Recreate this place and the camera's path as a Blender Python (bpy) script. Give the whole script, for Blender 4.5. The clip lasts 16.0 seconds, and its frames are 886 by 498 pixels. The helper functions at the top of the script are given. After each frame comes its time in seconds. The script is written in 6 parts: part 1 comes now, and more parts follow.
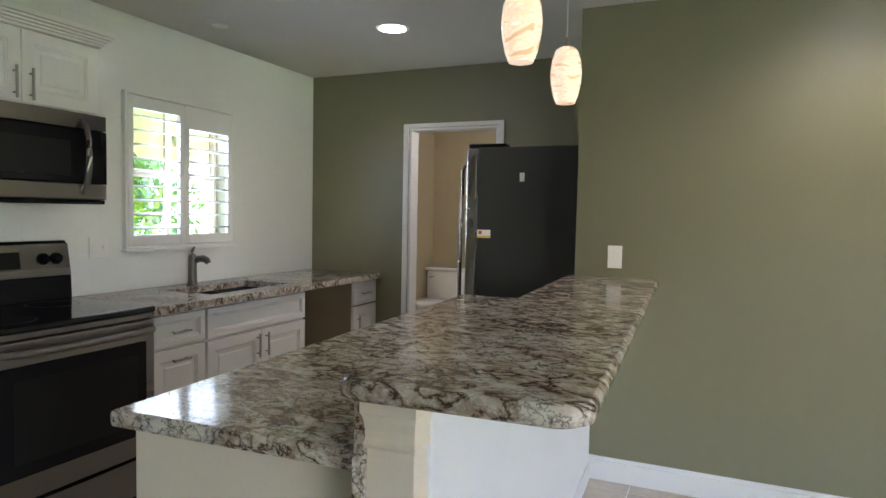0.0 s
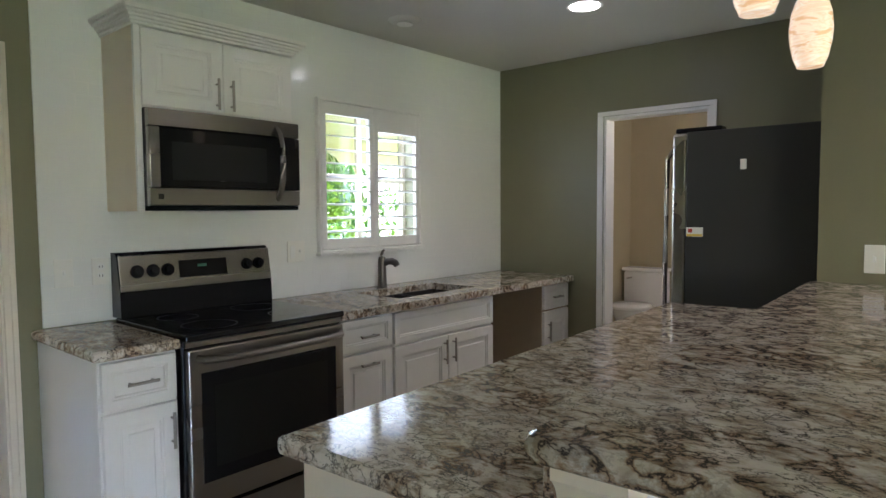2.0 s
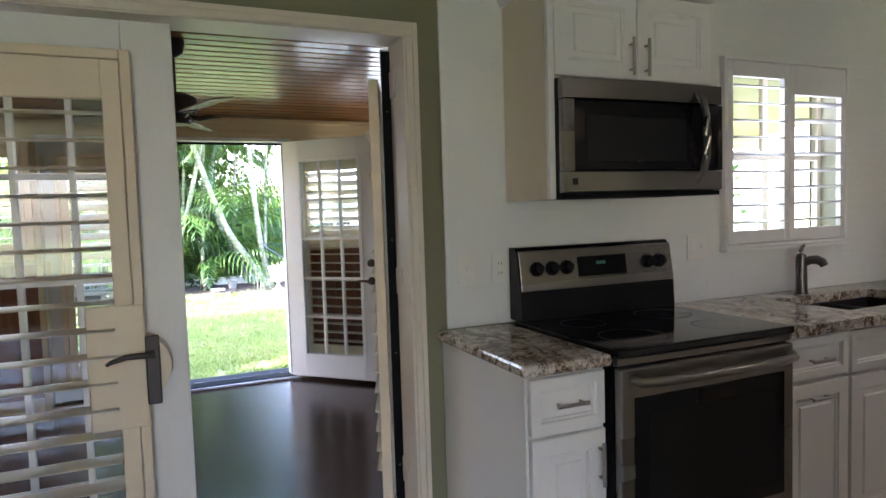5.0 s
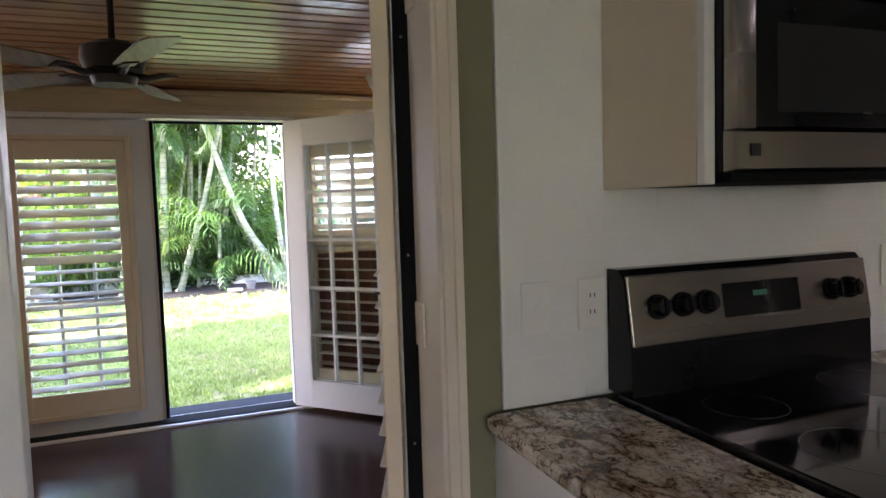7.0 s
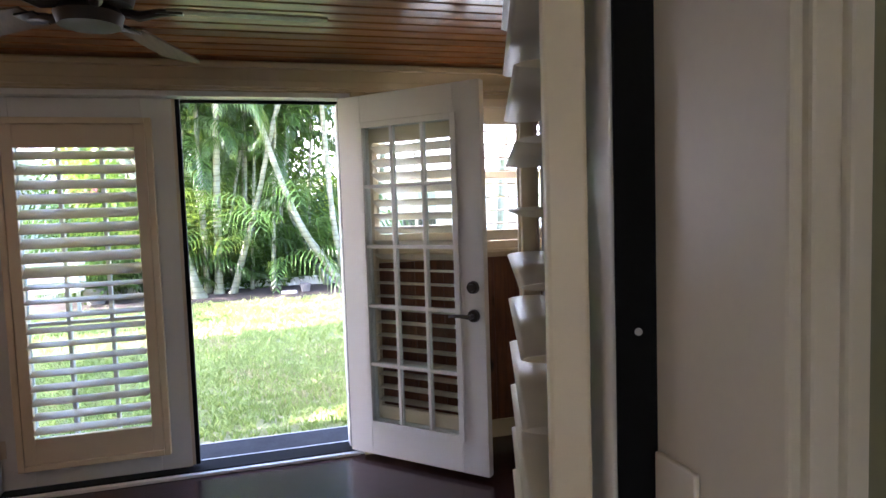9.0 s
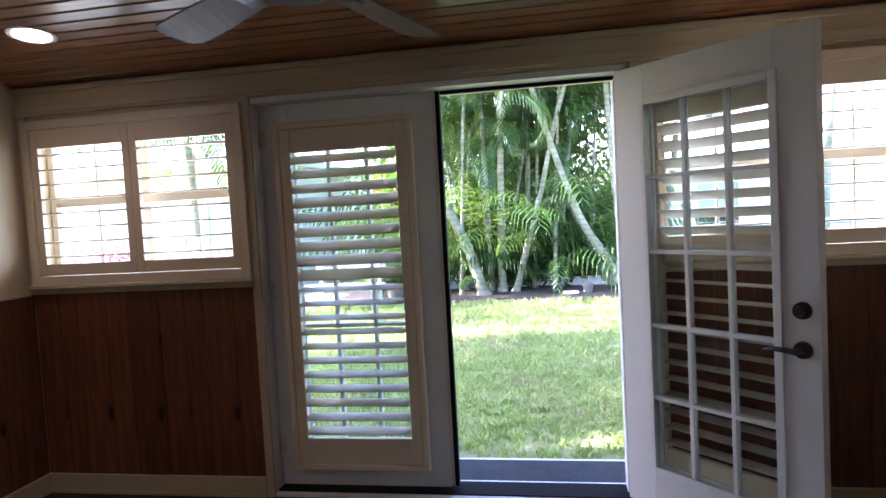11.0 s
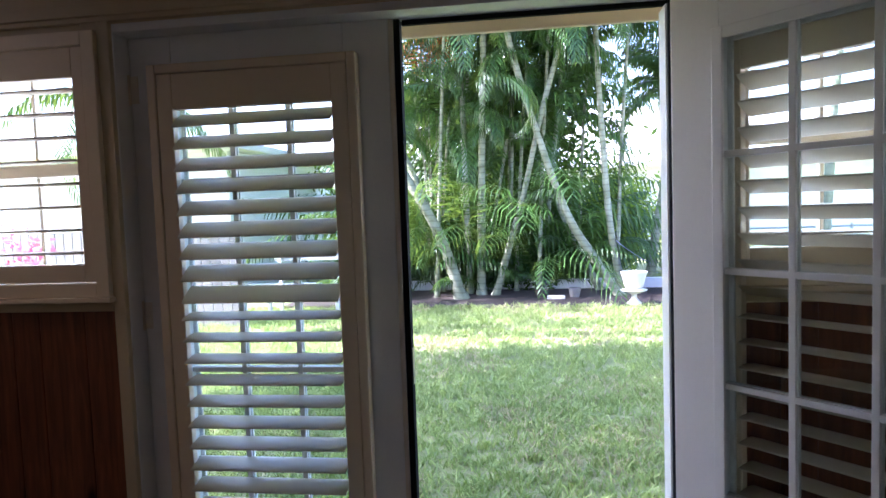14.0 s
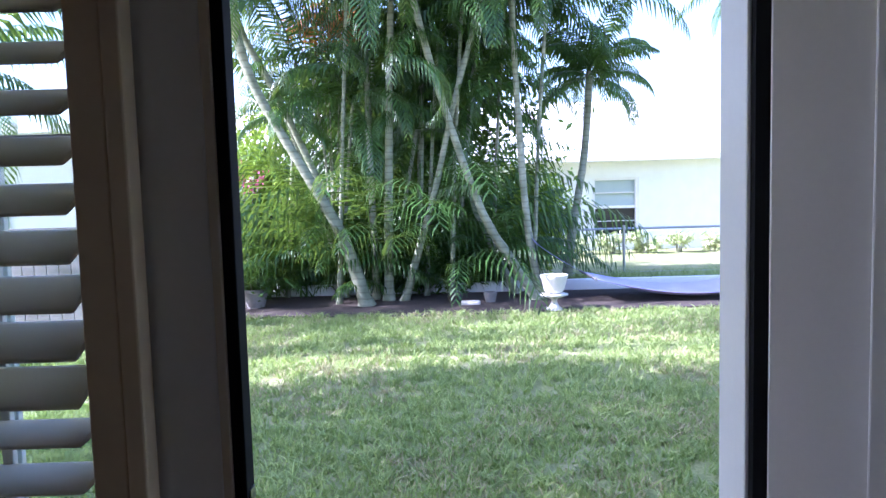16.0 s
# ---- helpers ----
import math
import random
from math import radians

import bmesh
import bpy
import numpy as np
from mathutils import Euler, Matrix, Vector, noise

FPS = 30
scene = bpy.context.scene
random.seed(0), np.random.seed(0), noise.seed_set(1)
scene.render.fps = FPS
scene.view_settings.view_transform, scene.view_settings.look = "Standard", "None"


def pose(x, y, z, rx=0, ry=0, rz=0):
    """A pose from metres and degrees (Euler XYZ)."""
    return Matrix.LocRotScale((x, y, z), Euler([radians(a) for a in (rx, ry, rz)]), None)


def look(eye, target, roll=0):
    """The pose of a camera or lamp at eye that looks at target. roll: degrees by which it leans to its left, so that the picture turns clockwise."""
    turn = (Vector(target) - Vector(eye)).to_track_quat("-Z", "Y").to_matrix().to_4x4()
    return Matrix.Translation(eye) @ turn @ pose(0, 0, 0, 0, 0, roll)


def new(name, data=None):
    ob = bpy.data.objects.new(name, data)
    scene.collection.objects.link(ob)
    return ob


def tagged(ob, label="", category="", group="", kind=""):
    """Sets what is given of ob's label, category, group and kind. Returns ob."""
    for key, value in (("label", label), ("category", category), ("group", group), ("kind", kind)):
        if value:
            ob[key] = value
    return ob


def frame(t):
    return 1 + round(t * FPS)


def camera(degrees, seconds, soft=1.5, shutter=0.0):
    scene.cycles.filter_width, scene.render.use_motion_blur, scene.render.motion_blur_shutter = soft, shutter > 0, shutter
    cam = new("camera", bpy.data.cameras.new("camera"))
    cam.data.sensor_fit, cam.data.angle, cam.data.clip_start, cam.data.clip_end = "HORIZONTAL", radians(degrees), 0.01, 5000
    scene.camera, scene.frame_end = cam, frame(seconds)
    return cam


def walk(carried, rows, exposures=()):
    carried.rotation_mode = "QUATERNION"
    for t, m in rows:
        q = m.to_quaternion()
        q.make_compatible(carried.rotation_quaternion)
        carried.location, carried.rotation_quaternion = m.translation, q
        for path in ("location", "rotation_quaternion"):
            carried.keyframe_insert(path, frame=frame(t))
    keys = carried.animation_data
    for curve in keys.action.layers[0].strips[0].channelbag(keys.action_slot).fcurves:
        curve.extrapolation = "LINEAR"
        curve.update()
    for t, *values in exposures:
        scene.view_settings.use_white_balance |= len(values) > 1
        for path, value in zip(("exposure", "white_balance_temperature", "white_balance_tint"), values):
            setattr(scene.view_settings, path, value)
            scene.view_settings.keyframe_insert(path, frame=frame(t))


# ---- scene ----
cam = camera(69.9, 16.0)
PATH = [
    (0, (-0.117, 0.009, 1.376), (-0.925, 1.836, 1.268), 1.1),
    (0.5, (-0.174, 0.144, 1.382), (-1.052, 1.938, 1.268), 0.7),
    (1, (-0.215, 0.245, 1.379), (-1.239, 1.959, 1.264), 0.4),
    (1.5, (-0.241, 0.279, 1.378), (-1.425, 1.886, 1.26), -0.1),
    (2, (-0.263, 0.255, 1.386), (-1.573, 1.761, 1.265), -0.4),
    (2.5, (-0.277, 0.22, 1.384), (-1.718, 1.602, 1.262), -0.7),
    (3, (-0.316, 0.183, 1.375), (-1.895, 1.404, 1.254), -1.2),
    (3.5, (-0.426, 0.165, 1.364), (-2.134, 1.198, 1.246), -1.6),
    (4, (-0.626, 0.141, 1.359), (-2.405, 1.047, 1.247), -1.7),
    (4.2, (-0.694, 0.136, 1.361), (-2.492, 1.006, 1.251), -1.8),
    (6.5, (-1.690, 0.395, 1.366), (-3.543, 1.138, 1.234), -1.7),
    (7, (-1.945, 0.520, 1.367), (-3.811, 1.224, 1.233), -1.8),
    (7.5, (-2.197, 0.567, 1.366), (-4.085, 1.214, 1.228), -2.0),
    (8, (-2.428, 0.545, 1.368), (-4.316, 1.188, 1.233), -1.9),
    (10.3, (-3.264, 0.785, 1.385), (-5.26, 0.842, 1.258), -2.6),
    (10.5, (-3.309, 0.781, 1.386), (-5.303, 0.72, 1.264), -2.8),
    (11, (-3.38, 0.759, 1.376), (-5.348, 0.417, 1.269), -3.1),
    (11.5, (-3.484, 0.715, 1.367), (-5.417, 0.213, 1.268), -3.1),
    (12, (-3.652, 0.614, 1.367), (-5.576, 0.076, 1.268), -3.0),
    (12.5, (-3.804, 0.525, 1.376), (-5.726, -0.019, 1.275), -2.9),
    (13, (-3.967, 0.539, 1.371), (-5.901, 0.042, 1.264), -2.8),
    (13.5, (-4.198, 0.629, 1.375), (-6.156, 0.246, 1.258), -2.4),
    (14, (-4.404, 0.643, 1.366), (-6.382, 0.37, 1.242), -2.0),
    (14.5, (-4.639, 0.594, 1.367), (-6.629, 0.44, 1.236), -1.8),
    (15, (-4.899, 0.587, 1.364), (-6.894, 0.531, 1.228), -1.5),
    (15.5, (-5.159, 0.591, 1.37), (-7.153, 0.581, 1.228), -1.5),
    (16, (-5.409, 0.57, 1.376), (-7.403, 0.587, 1.231), -1.6),
]
EXPOSURES = [(0.0, 4.65, 5600, 22), (4.0, 4.2, 5650, 25), (6.5, 4.0, 5950, 36), (8.0, 3.85, 5950, 36), (10.5, 3.45, 5500, 37), (13.0, 2.9, 5400, 35), (15.0, 2.48, 5250, 35), (16.0, 2.0, 5100, 36)]
walk(cam, [(t, look(eye, target, roll)) for t, eye, target, roll in PATH], EXPOSURES)

# ---- world, sun, large lights ----
world = bpy.data.worlds.new("sky")
scene.world = world
world.use_nodes = True
wn = world.node_tree.nodes
sky = wn.new("ShaderNodeTexSky")
sky.sky_type = "NISHITA"
sky.sun_disc = False
sky.sun_elevation, sky.sun_rotation = radians(37), radians(171.5)
sky.air_density, sky.dust_density = 1.2, 1.6
world.node_tree.links.new(sky.outputs[0], wn["Background"].inputs[0])
wn["Background"].inputs[1].default_value = 0.15


def lamp(name, kind, m, energy, colour=(1, 1, 1), size=0.1, size_y=None, spot=None):
    d = bpy.data.lights.new(name, kind)
    d.energy, d.color = energy, colour
    if kind == "AREA":
        d.shape, d.size, d.size_y = "RECTANGLE", size, size_y or size
    elif kind == "SUN":
        d.angle = size
    else:
        d.shadow_soft_size = size
    if kind == "SPOT":
        d.spot_size, d.spot_blend = radians(spot), 0.6
    ob = new(name, d)
    ob.matrix_world = m
    return ob


lamp("sun", "SUN", look((1.5, -10.0, 7.6), (0, 0, 0)), 5.0, (1, 0.95, 0.86), radians(0.5))
# sky light through the openings
lamp("window_light_living", "AREA", look((4.42, -1.2, 1.25), (0, -0.6, 1.0)), 0.50, (0.80, 0.92, 1.0), 2.2, 1.5)
lamp("window_light_kitchen", "AREA", look((-3.30, 2.94, 1.56), (0, 2.94, 1.3)), 0.55, (0.85, 0.95, 1.0), 0.78, 0.75)
lamp("window_light_south", "AREA", look((-6.46, -1.35, 1.54), (0, -1.35, 1.2)), 1.3, (0.9, 0.97, 1.0), 1.1, 0.7)
lamp("window_light_north", "AREA", look((-6.46, 1.80, 1.54), (0, 1.80, 1.2)), 1.8, (0.9, 0.97, 1.0), 1.1, 0.7)


# ---- materials ----
def nodes_of(name):
    m = bpy.data.materials.new(name)
    m.use_nodes = True
    return m, m.node_tree.nodes, m.node_tree.links, m.node_tree.nodes["Principled BSDF"]


def coords(n, l, scale=(1, 1, 1), rot=(0, 0, 0)):
    tc, mp = n.new("ShaderNodeTexCoord"), n.new("ShaderNodeMapping")
    mp.inputs["Scale"].default_value = scale
    mp.inputs["Rotation"].default_value = [radians(a) for a in rot]
    l.new(tc.outputs["Object"], mp.inputs[0])
    return mp.outputs[0]


def noise_tex(n, l, vec, scale, detail=4.0, rough=0.55, distort=0.0):
    t = n.new("ShaderNodeTexNoise")
    t.inputs["Scale"].default_value, t.inputs["Detail"].default_value = scale, detail
    t.inputs["Roughness"].default_value, t.inputs["Distortion"].default_value = rough, distort
    l.new(vec, t.inputs["Vector"])
    return t.outputs["Fac"]


def ramp(n, l, fac, stops):
    r = n.new("ShaderNodeValToRGB")
    while len(r.color_ramp.elements) < len(stops):
        r.color_ramp.elements.new(0.5)
    for e, (p, c) in zip(r.color_ramp.elements, stops):
        e.position, e.color = p, (*c, 1)
    l.new(fac, r.inputs[0])
    return r.outputs[0]


def mixc(n, l, fac, a, b, mode="MIX"):
    x = n.new("ShaderNodeMix")
    x.data_type, x.blend_type = "RGBA", mode
    for s, v in ((x.inputs[0], fac), (x.inputs[6], a), (x.inputs[7], b)):
        if isinstance(v, (int, float)):
            s.default_value = v
        elif isinstance(v, tuple):
            s.default_value = (*v, 1)
        else:
            l.new(v, s)
    return x.outputs[2]


def bump(n, l, p, height, strength, dist=0.01):
    b = n.new("ShaderNodeBump")
    b.inputs["Strength"].default_value, b.inputs["Distance"].default_value = strength, dist
    l.new(height, b.inputs["Height"])
    l.new(b.outputs[0], p.inputs["Normal"])


def mult(c, k):
    return tuple(min(1.0, v * k) for v in c)


def plain(name, colour, rough=0.5, metal=0.0, var=0.06, scale=3.0, fine=90.0, relief=0.08, stretch=(1, 1, 1), coat=0.0, per_object=0.0, spec=0.5):
    """A surface with broad and fine variation of colour, gloss and relief."""
    m, n, l, p = nodes_of(name)
    v = coords(n, l, stretch)
    big, small = noise_tex(n, l, v, scale), noise_tex(n, l, v, fine, 3)
    c = ramp(n, l, big, [(0.3, mult(colour, 1 - var)), (0.7, mult(colour, 1 + var))])
    c = mixc(n, l, 0.35, c, ramp(n, l, small, [(0.3, mult(colour, 1 - var)), (0.7, mult(colour, 1 + var))]))
    if per_object:
        info = n.new("ShaderNodeObjectInfo")
        c = mixc(n, l, 1.0, c, ramp(n, l, info.outputs["Random"], [(0.0, (1 - per_object,) * 3), (1.0, (1, 1, 1))]), "MULTIPLY")
    l.new(c, p.inputs["Base Color"])
    r = n.new("ShaderNodeMapRange")
    r.inputs[3].default_value, r.inputs[4].default_value = max(0.02, rough - 0.07), min(1, rough + 0.07)
    l.new(big, r.inputs[0])
    l.new(r.outputs[0], p.inputs["Roughness"])
    p.inputs["Metallic"].default_value, p.inputs["Coat Weight"].default_value = metal, coat
    p.inputs["Specular IOR Level"].default_value = spec
    if relief:
        bump(n, l, p, small, relief, 0.003)
    return m


def wood(name, dark, light, along, knots=0.0, rough=0.45, islands=False, coat=0.0):
    """Grain along one axis, with darker knots, and a tone of its own for each board."""
    m, n, l, p = nodes_of(name)
    sc = [14, 14, 14]
    sc[along] = 1.1
    v = coords(n, l, sc)
    grain = noise_tex(n, l, v, 3.0, 6, 0.6, 0.6)
    c = ramp(n, l, grain, [(0.32, dark), (0.68, light)])
    if islands:
        rnd = n.new("ShaderNodeNewGeometry").outputs["Random Per Island"]
    else:
        rnd = n.new("ShaderNodeObjectInfo").outputs["Random"]
    c = mixc(n, l, 1.0, c, ramp(n, l, rnd, [(0.0, (0.62, 0.58, 0.55)), (1.0, (1.0, 1.0, 1.0))]), "MULTIPLY")
    if knots:
        sk = [7, 7, 7]
        sk[along] = 3.2
        vo = n.new("ShaderNodeTexVoronoi")
        vo.inputs["Scale"].default_value = 1.0
        l.new(coords(n, l, sk), vo.inputs["Vector"])
        k = ramp(n, l, vo.outputs["Distance"], [(0.09, (0.10, 0.06, 0.05)), (0.19, (1, 1, 1))])
        c = mixc(n, l, knots, c, k, "MULTIPLY")
    l.new(c, p.inputs["Base Color"])
    p.inputs["Roughness"].default_value, p.inputs["Coat Weight"].default_value = rough, coat
    p.inputs["Coat Roughness"].default_value = 0.15
    bump(n, l, p, grain, 0.12, 0.004)
    return m


def granite_mat():
    """Cream ground with tan clouds, grey drifts and short wispy black veins."""
    m, n, l, p = nodes_of("granite")
    v = coords(n, l, (1.0, 1.4, 1.2), (0, 0, 20))
    a = noise_tex(n, l, v, 13, 7, 0.62, 0.35)
    b = noise_tex(n, l, v, 27, 6, 0.62, 0.4)
    d = noise_tex(n, l, v, 75, 5, 0.6, 0.6)
    e = noise_tex(n, l, v, 4.5, 3, 0.5, 0.4)
    k0, k1, k4 = (0, 0, 0), (1, 1, 1), (0.45, 0.45, 0.45)
    c = ramp(n, l, noise_tex(n, l, v, 17, 6, 0.62, 0.4), [(0.30, (0.24, 0.18, 0.125)), (0.42, (0.49, 0.41, 0.315)), (0.58, (0.69, 0.62, 0.52))])
    tan = ramp(n, l, a, [(0.42, k0), (0.47, (0.8, 0.8, 0.8)), (0.53, (0.8, 0.8, 0.8)), (0.59, k0)])
    c = mixc(n, l, mixc(n, l, 1.0, tan, ramp(n, l, e, [(0.40, k0), (0.58, k1)]), "MULTIPLY"), c, (0.27, 0.155, 0.075))
    for f, w, mask in ((a, 0.013, [(0.40, k0), (0.50, (0.95, 0.95, 0.95))]), (b, 0.015, [(0.38, (0.9, 0.9, 0.9)), (0.58, (0.25, 0.25, 0.25))])):
        vein = ramp(n, l, f, [(0.5 - 2 * w, k0), (0.5 - w * 0.6, k1), (0.5 + w * 0.6, k1), (0.5 + 2 * w, k0)])
        c = mixc(n, l, mixc(n, l, 1.0, vein, ramp(n, l, e, mask), "MULTIPLY"), c, (0.035, 0.028, 0.024))
    c = mixc(n, l, ramp(n, l, d, [(0.58, k0), (0.68, k4)]), c, (0.10, 0.075, 0.055))
    l.new(c, p.inputs["Base Color"])
    p.inputs["Roughness"].default_value = 0.10
    bump(n, l, p, d, 0.02, 0.002)
    return m


def glass_mat(name="glass", tint=(0.93, 0.97, 0.96)):
    m, n, l, p = nodes_of(name)
    tr, gl, lw, mx = n.new("ShaderNodeBsdfTransparent"), n.new("ShaderNodeBsdfGlossy"), n.new("ShaderNodeLayerWeight"), n.new("ShaderNodeMixShader")
    tr.inputs[0].default_value, gl.inputs["Roughness"].default_value = (*tint, 1), 0.02
    lw.inputs[0].default_value = 0.5
    pw, ma = n.new("ShaderNodeMath"), n.new("ShaderNodeMath")
    pw.operation, ma.operation = "POWER", "MULTIPLY_ADD"
    pw.inputs[1].default_value, ma.inputs[1].default_value, ma.inputs[2].default_value = 5.0, 0.96, 0.04
    l.new(lw.outputs["Facing"], pw.inputs[0])
    l.new(pw.outputs[0], ma.inputs[0])
    l.new(ma.outputs[0], mx.inputs[0])
    l.new(tr.outputs[0], mx.inputs[1])
    l.new(gl.outputs[0], mx.inputs[2])
    l.new(mx.outputs[0], n["Material Output"].inputs[0])
    return m


def glow(name, colour, strength, veins=False):
    m, n, l, p = nodes_of(name)
    p.inputs["Base Color"].default_value = (*mult(colour, 0.9), 1)
    p.inputs["Roughness"].default_value = 0.25
    p.inputs["Emission Strength"].default_value = strength
    if veins:
        a = noise_tex(n, l, coords(n, l, (1, 1, 2.4), (18, 12, 0)), 7, 4, 0.5, 2.2)
        c = ramp(n, l, a, [(0.36, (0.85, 0.50, 0.22)), (0.47, (1.0, 0.80, 0.52)), (0.56, (0.95, 0.66, 0.36)), (0.70, (1.0, 0.86, 0.62))])
        l.new(c, p.inputs["Base Color"])
        l.new(c, p.inputs["Emission Color"])
    else:
        p.inputs["Emission Color"].default_value = (*colour, 1)
    return m


def leaf_mat(name, dark, light, through_light=0.35, rough=0.4):
    m, n, l, p = nodes_of(name)
    rnd = n.new("ShaderNodeNewGeometry").outputs["Random Per Island"]
    c = ramp(n, l, rnd, [(0.0, dark), (0.6, light), (1.0, mult(light, 1.5))])
    c = mixc(n, l, 0.4, c, ramp(n, l, noise_tex(n, l, coords(n, l), 1.3, 3), [(0.3, dark), (0.7, light)]))
    l.new(c, p.inputs["Base Color"])
    p.inputs["Roughness"].default_value = rough
    tl, mx = n.new("ShaderNodeBsdfTranslucent"), n.new("ShaderNodeMixShader")
    l.new(mixc(n, l, 0.5, c, (0.30, 0.42, 0.04)), tl.inputs[0])
    mx.inputs[0].default_value = through_light
    l.new(p.outputs[0], mx.inputs[1])
    l.new(tl.outputs[0], mx.inputs[2])
    l.new(mx.outputs[0], n["Material Output"].inputs[0])
    return m


def bark_mat():
    m, n, l, p = nodes_of("palm_bark")
    tc = n.new("ShaderNodeTexCoord")
    w = n.new("ShaderNodeTexWave")
    w.bands_direction = "Z"
    w.inputs["Scale"].default_value, w.inputs["Distortion"].default_value = 3.2, 2.5
    l.new(tc.outputs["Object"], w.inputs["Vector"])
    a = noise_tex(n, l, coords(n, l), 5, 5)
    c = ramp(n, l, a, [(0.3, (0.17, 0.19, 0.11)), (0.7, (0.37, 0.38, 0.27))])
    c = mixc(n, l, 0.5, c, ramp(n, l, w.outputs["Fac"], [(0.0, (0.45, 0.42, 0.36)), (0.25, (1, 1, 1))]), "MULTIPLY")
    l.new(c, p.inputs["Base Color"])
    p.inputs["Roughness"].default_value = 0.8
    bump(n, l, p, w.outputs["Fac"], 0.3, 0.01)
    return m


def lawn_mat():
    m, n, l, p = nodes_of("lawn_soil")
    v = coords(n, l)
    c = ramp(n, l, noise_tex(n, l, v, 1.1, 6, 0.65), [(0.35, (0.24, 0.30, 0.09)), (0.52, (0.38, 0.39, 0.16)), (0.66, (0.58, 0.50, 0.32))])
    c = mixc(n, l, 0.5, c, ramp(n, l, noise_tex(n, l, v, 38, 4), [(0.3, (0.10, 0.14, 0.04)), (0.7, (0.36, 0.38, 0.15))]))
    l.new(c, p.inputs["Base Color"])
    p.inputs["Roughness"].default_value = 0.95
    bump(n, l, p, noise_tex(n, l, v, 60, 4), 0.8, 0.03)
    return m


def floor_concrete():
    m, n, l, p = nodes_of("stained_concrete")
    v = coords(n, l)
    c = ramp(n, l, noise_tex(n, l, v, 1.6, 7, 0.65, 0.8), [(0.3, (0.030, 0.014, 0.013)), (0.7, (0.058, 0.028, 0.024))])
    s = noise_tex(n, l, coords(n, l, (40, 1.5, 1), (0, 0, 35)), 2.0, 3)
    c = mixc(n, l, ramp(n, l, s, [(0.76, (0, 0, 0)), (0.79, (0.3, 0.3, 0.3))]), c, (0.22, 0.19, 0.18))
    l.new(c, p.inputs["Base Color"])
    l.new(ramp(n, l, noise_tex(n, l, v, 3, 4), [(0.3, (0.17,) * 3), (0.7, (0.23,) * 3)]), p.inputs["Roughness"])
    p.inputs["Specular IOR Level"].default_value = 0.5
    bump(n, l, p, noise_tex(n, l, v, 1.5, 2), 0.008, 0.01)
    return m


M_GREEN = plain("olive_paint", (0.209, 0.200, 0.118), 0.42, var=0.03, relief=0.05)
M_BEIGE = plain("beige_paint", (0.44, 0.375, 0.235), 0.55, var=0.04)
M_RAW = plain("bare_plywood", (0.34, 0.27, 0.175), 0.7, var=0.08, stretch=(1, 1, 0.15))
M_CREAM = plain("cream_paint", (0.60, 0.49, 0.31), 0.5, var=0.04)
M_CEIL = plain("ceiling_paint", (0.62, 0.60, 0.55), 0.8, var=0.03, fine=160, relief=0.3)
M_WHITE = plain("white_paint", (0.80, 0.79, 0.76), 0.38, var=0.03, relief=0.03)
M_TRIM = plain("trim_paint", (0.72, 0.64, 0.52), 0.4, var=0.04, relief=0.04)
M_CAB = plain("cabinet_paint", (0.82, 0.80, 0.76), 0.33, var=0.02, relief=0.02)
M_PANEL = plain("cream_panel", (0.75, 0.65, 0.50), 0.45, var=0.03)
M_SHUT = plain("shutter_paint", (0.80, 0.67, 0.48), 0.42, var=0.03, relief=0.03)
M_LOUVRE = plain("louvre_vinyl", (0.82, 0.76, 0.64), 0.38, var=0.02, relief=0.02)
vinyl_nodes, vinyl_links = M_LOUVRE.node_tree.nodes, M_LOUVRE.node_tree.links
thin, both = vinyl_nodes.new("ShaderNodeBsdfTranslucent"), vinyl_nodes.new("ShaderNodeMixShader")
thin.inputs[0].default_value, both.inputs[0].default_value = (0.86, 0.81, 0.70, 1), 0.45
vinyl_links.new(vinyl_nodes["Principled BSDF"].outputs[0], both.inputs[1])
vinyl_links.new(thin.outputs[0], both.inputs[2])
vinyl_links.new(both.outputs[0], vinyl_nodes["Material Output"].inputs[0])
M_TILE = plain("white_tile", (0.82, 0.82, 0.78), 0.14, var=0.015, relief=0.01, per_object=0.008)
M_GROUT = plain("grout", (0.80, 0.79, 0.75), 0.7)
M_STEEL = plain("brushed_steel", (0.33, 0.315, 0.29), 0.27, 1.0, var=0.025, scale=2, fine=160, stretch=(1, 0.06, 1), relief=0.02)
M_NICKEL = plain("nickel", (0.42, 0.39, 0.35), 0.3, 1.0)
M_GUN = plain("dark_nickel", (0.17, 0.155, 0.14), 0.32, 1.0)
M_BRONZE = plain("bronze", (0.055, 0.045, 0.038), 0.4, 0.6)
M_BLACK = plain("black_enamel", (0.010, 0.010, 0.011), 0.14, var=0.1, relief=0.01, spec=0.28)
M_CERAN = plain("black_ceramic", (0.010, 0.010, 0.011), 0.05, var=0.1, relief=0.0)
M_OVEN = plain("oven_glass", (0.010, 0.010, 0.011), 0.06, var=0.1, relief=0.0, spec=0.25)
M_RUBBER = plain("black_rubber", (0.008, 0.008, 0.008), 0.8, var=0.2, spec=0.12)
M_FRIDGE = plain("grey_steel", (0.040, 0.040, 0.035), 0.45, 0.2, var=0.06, fine=200, relief=0.1)
M_SINK = plain("sink_steel", (0.05, 0.047, 0.044), 0.5, 0.4, spec=0.2)
M_PORC = plain("porcelain", (0.83, 0.82, 0.79), 0.1, var=0.02, relief=0.0)
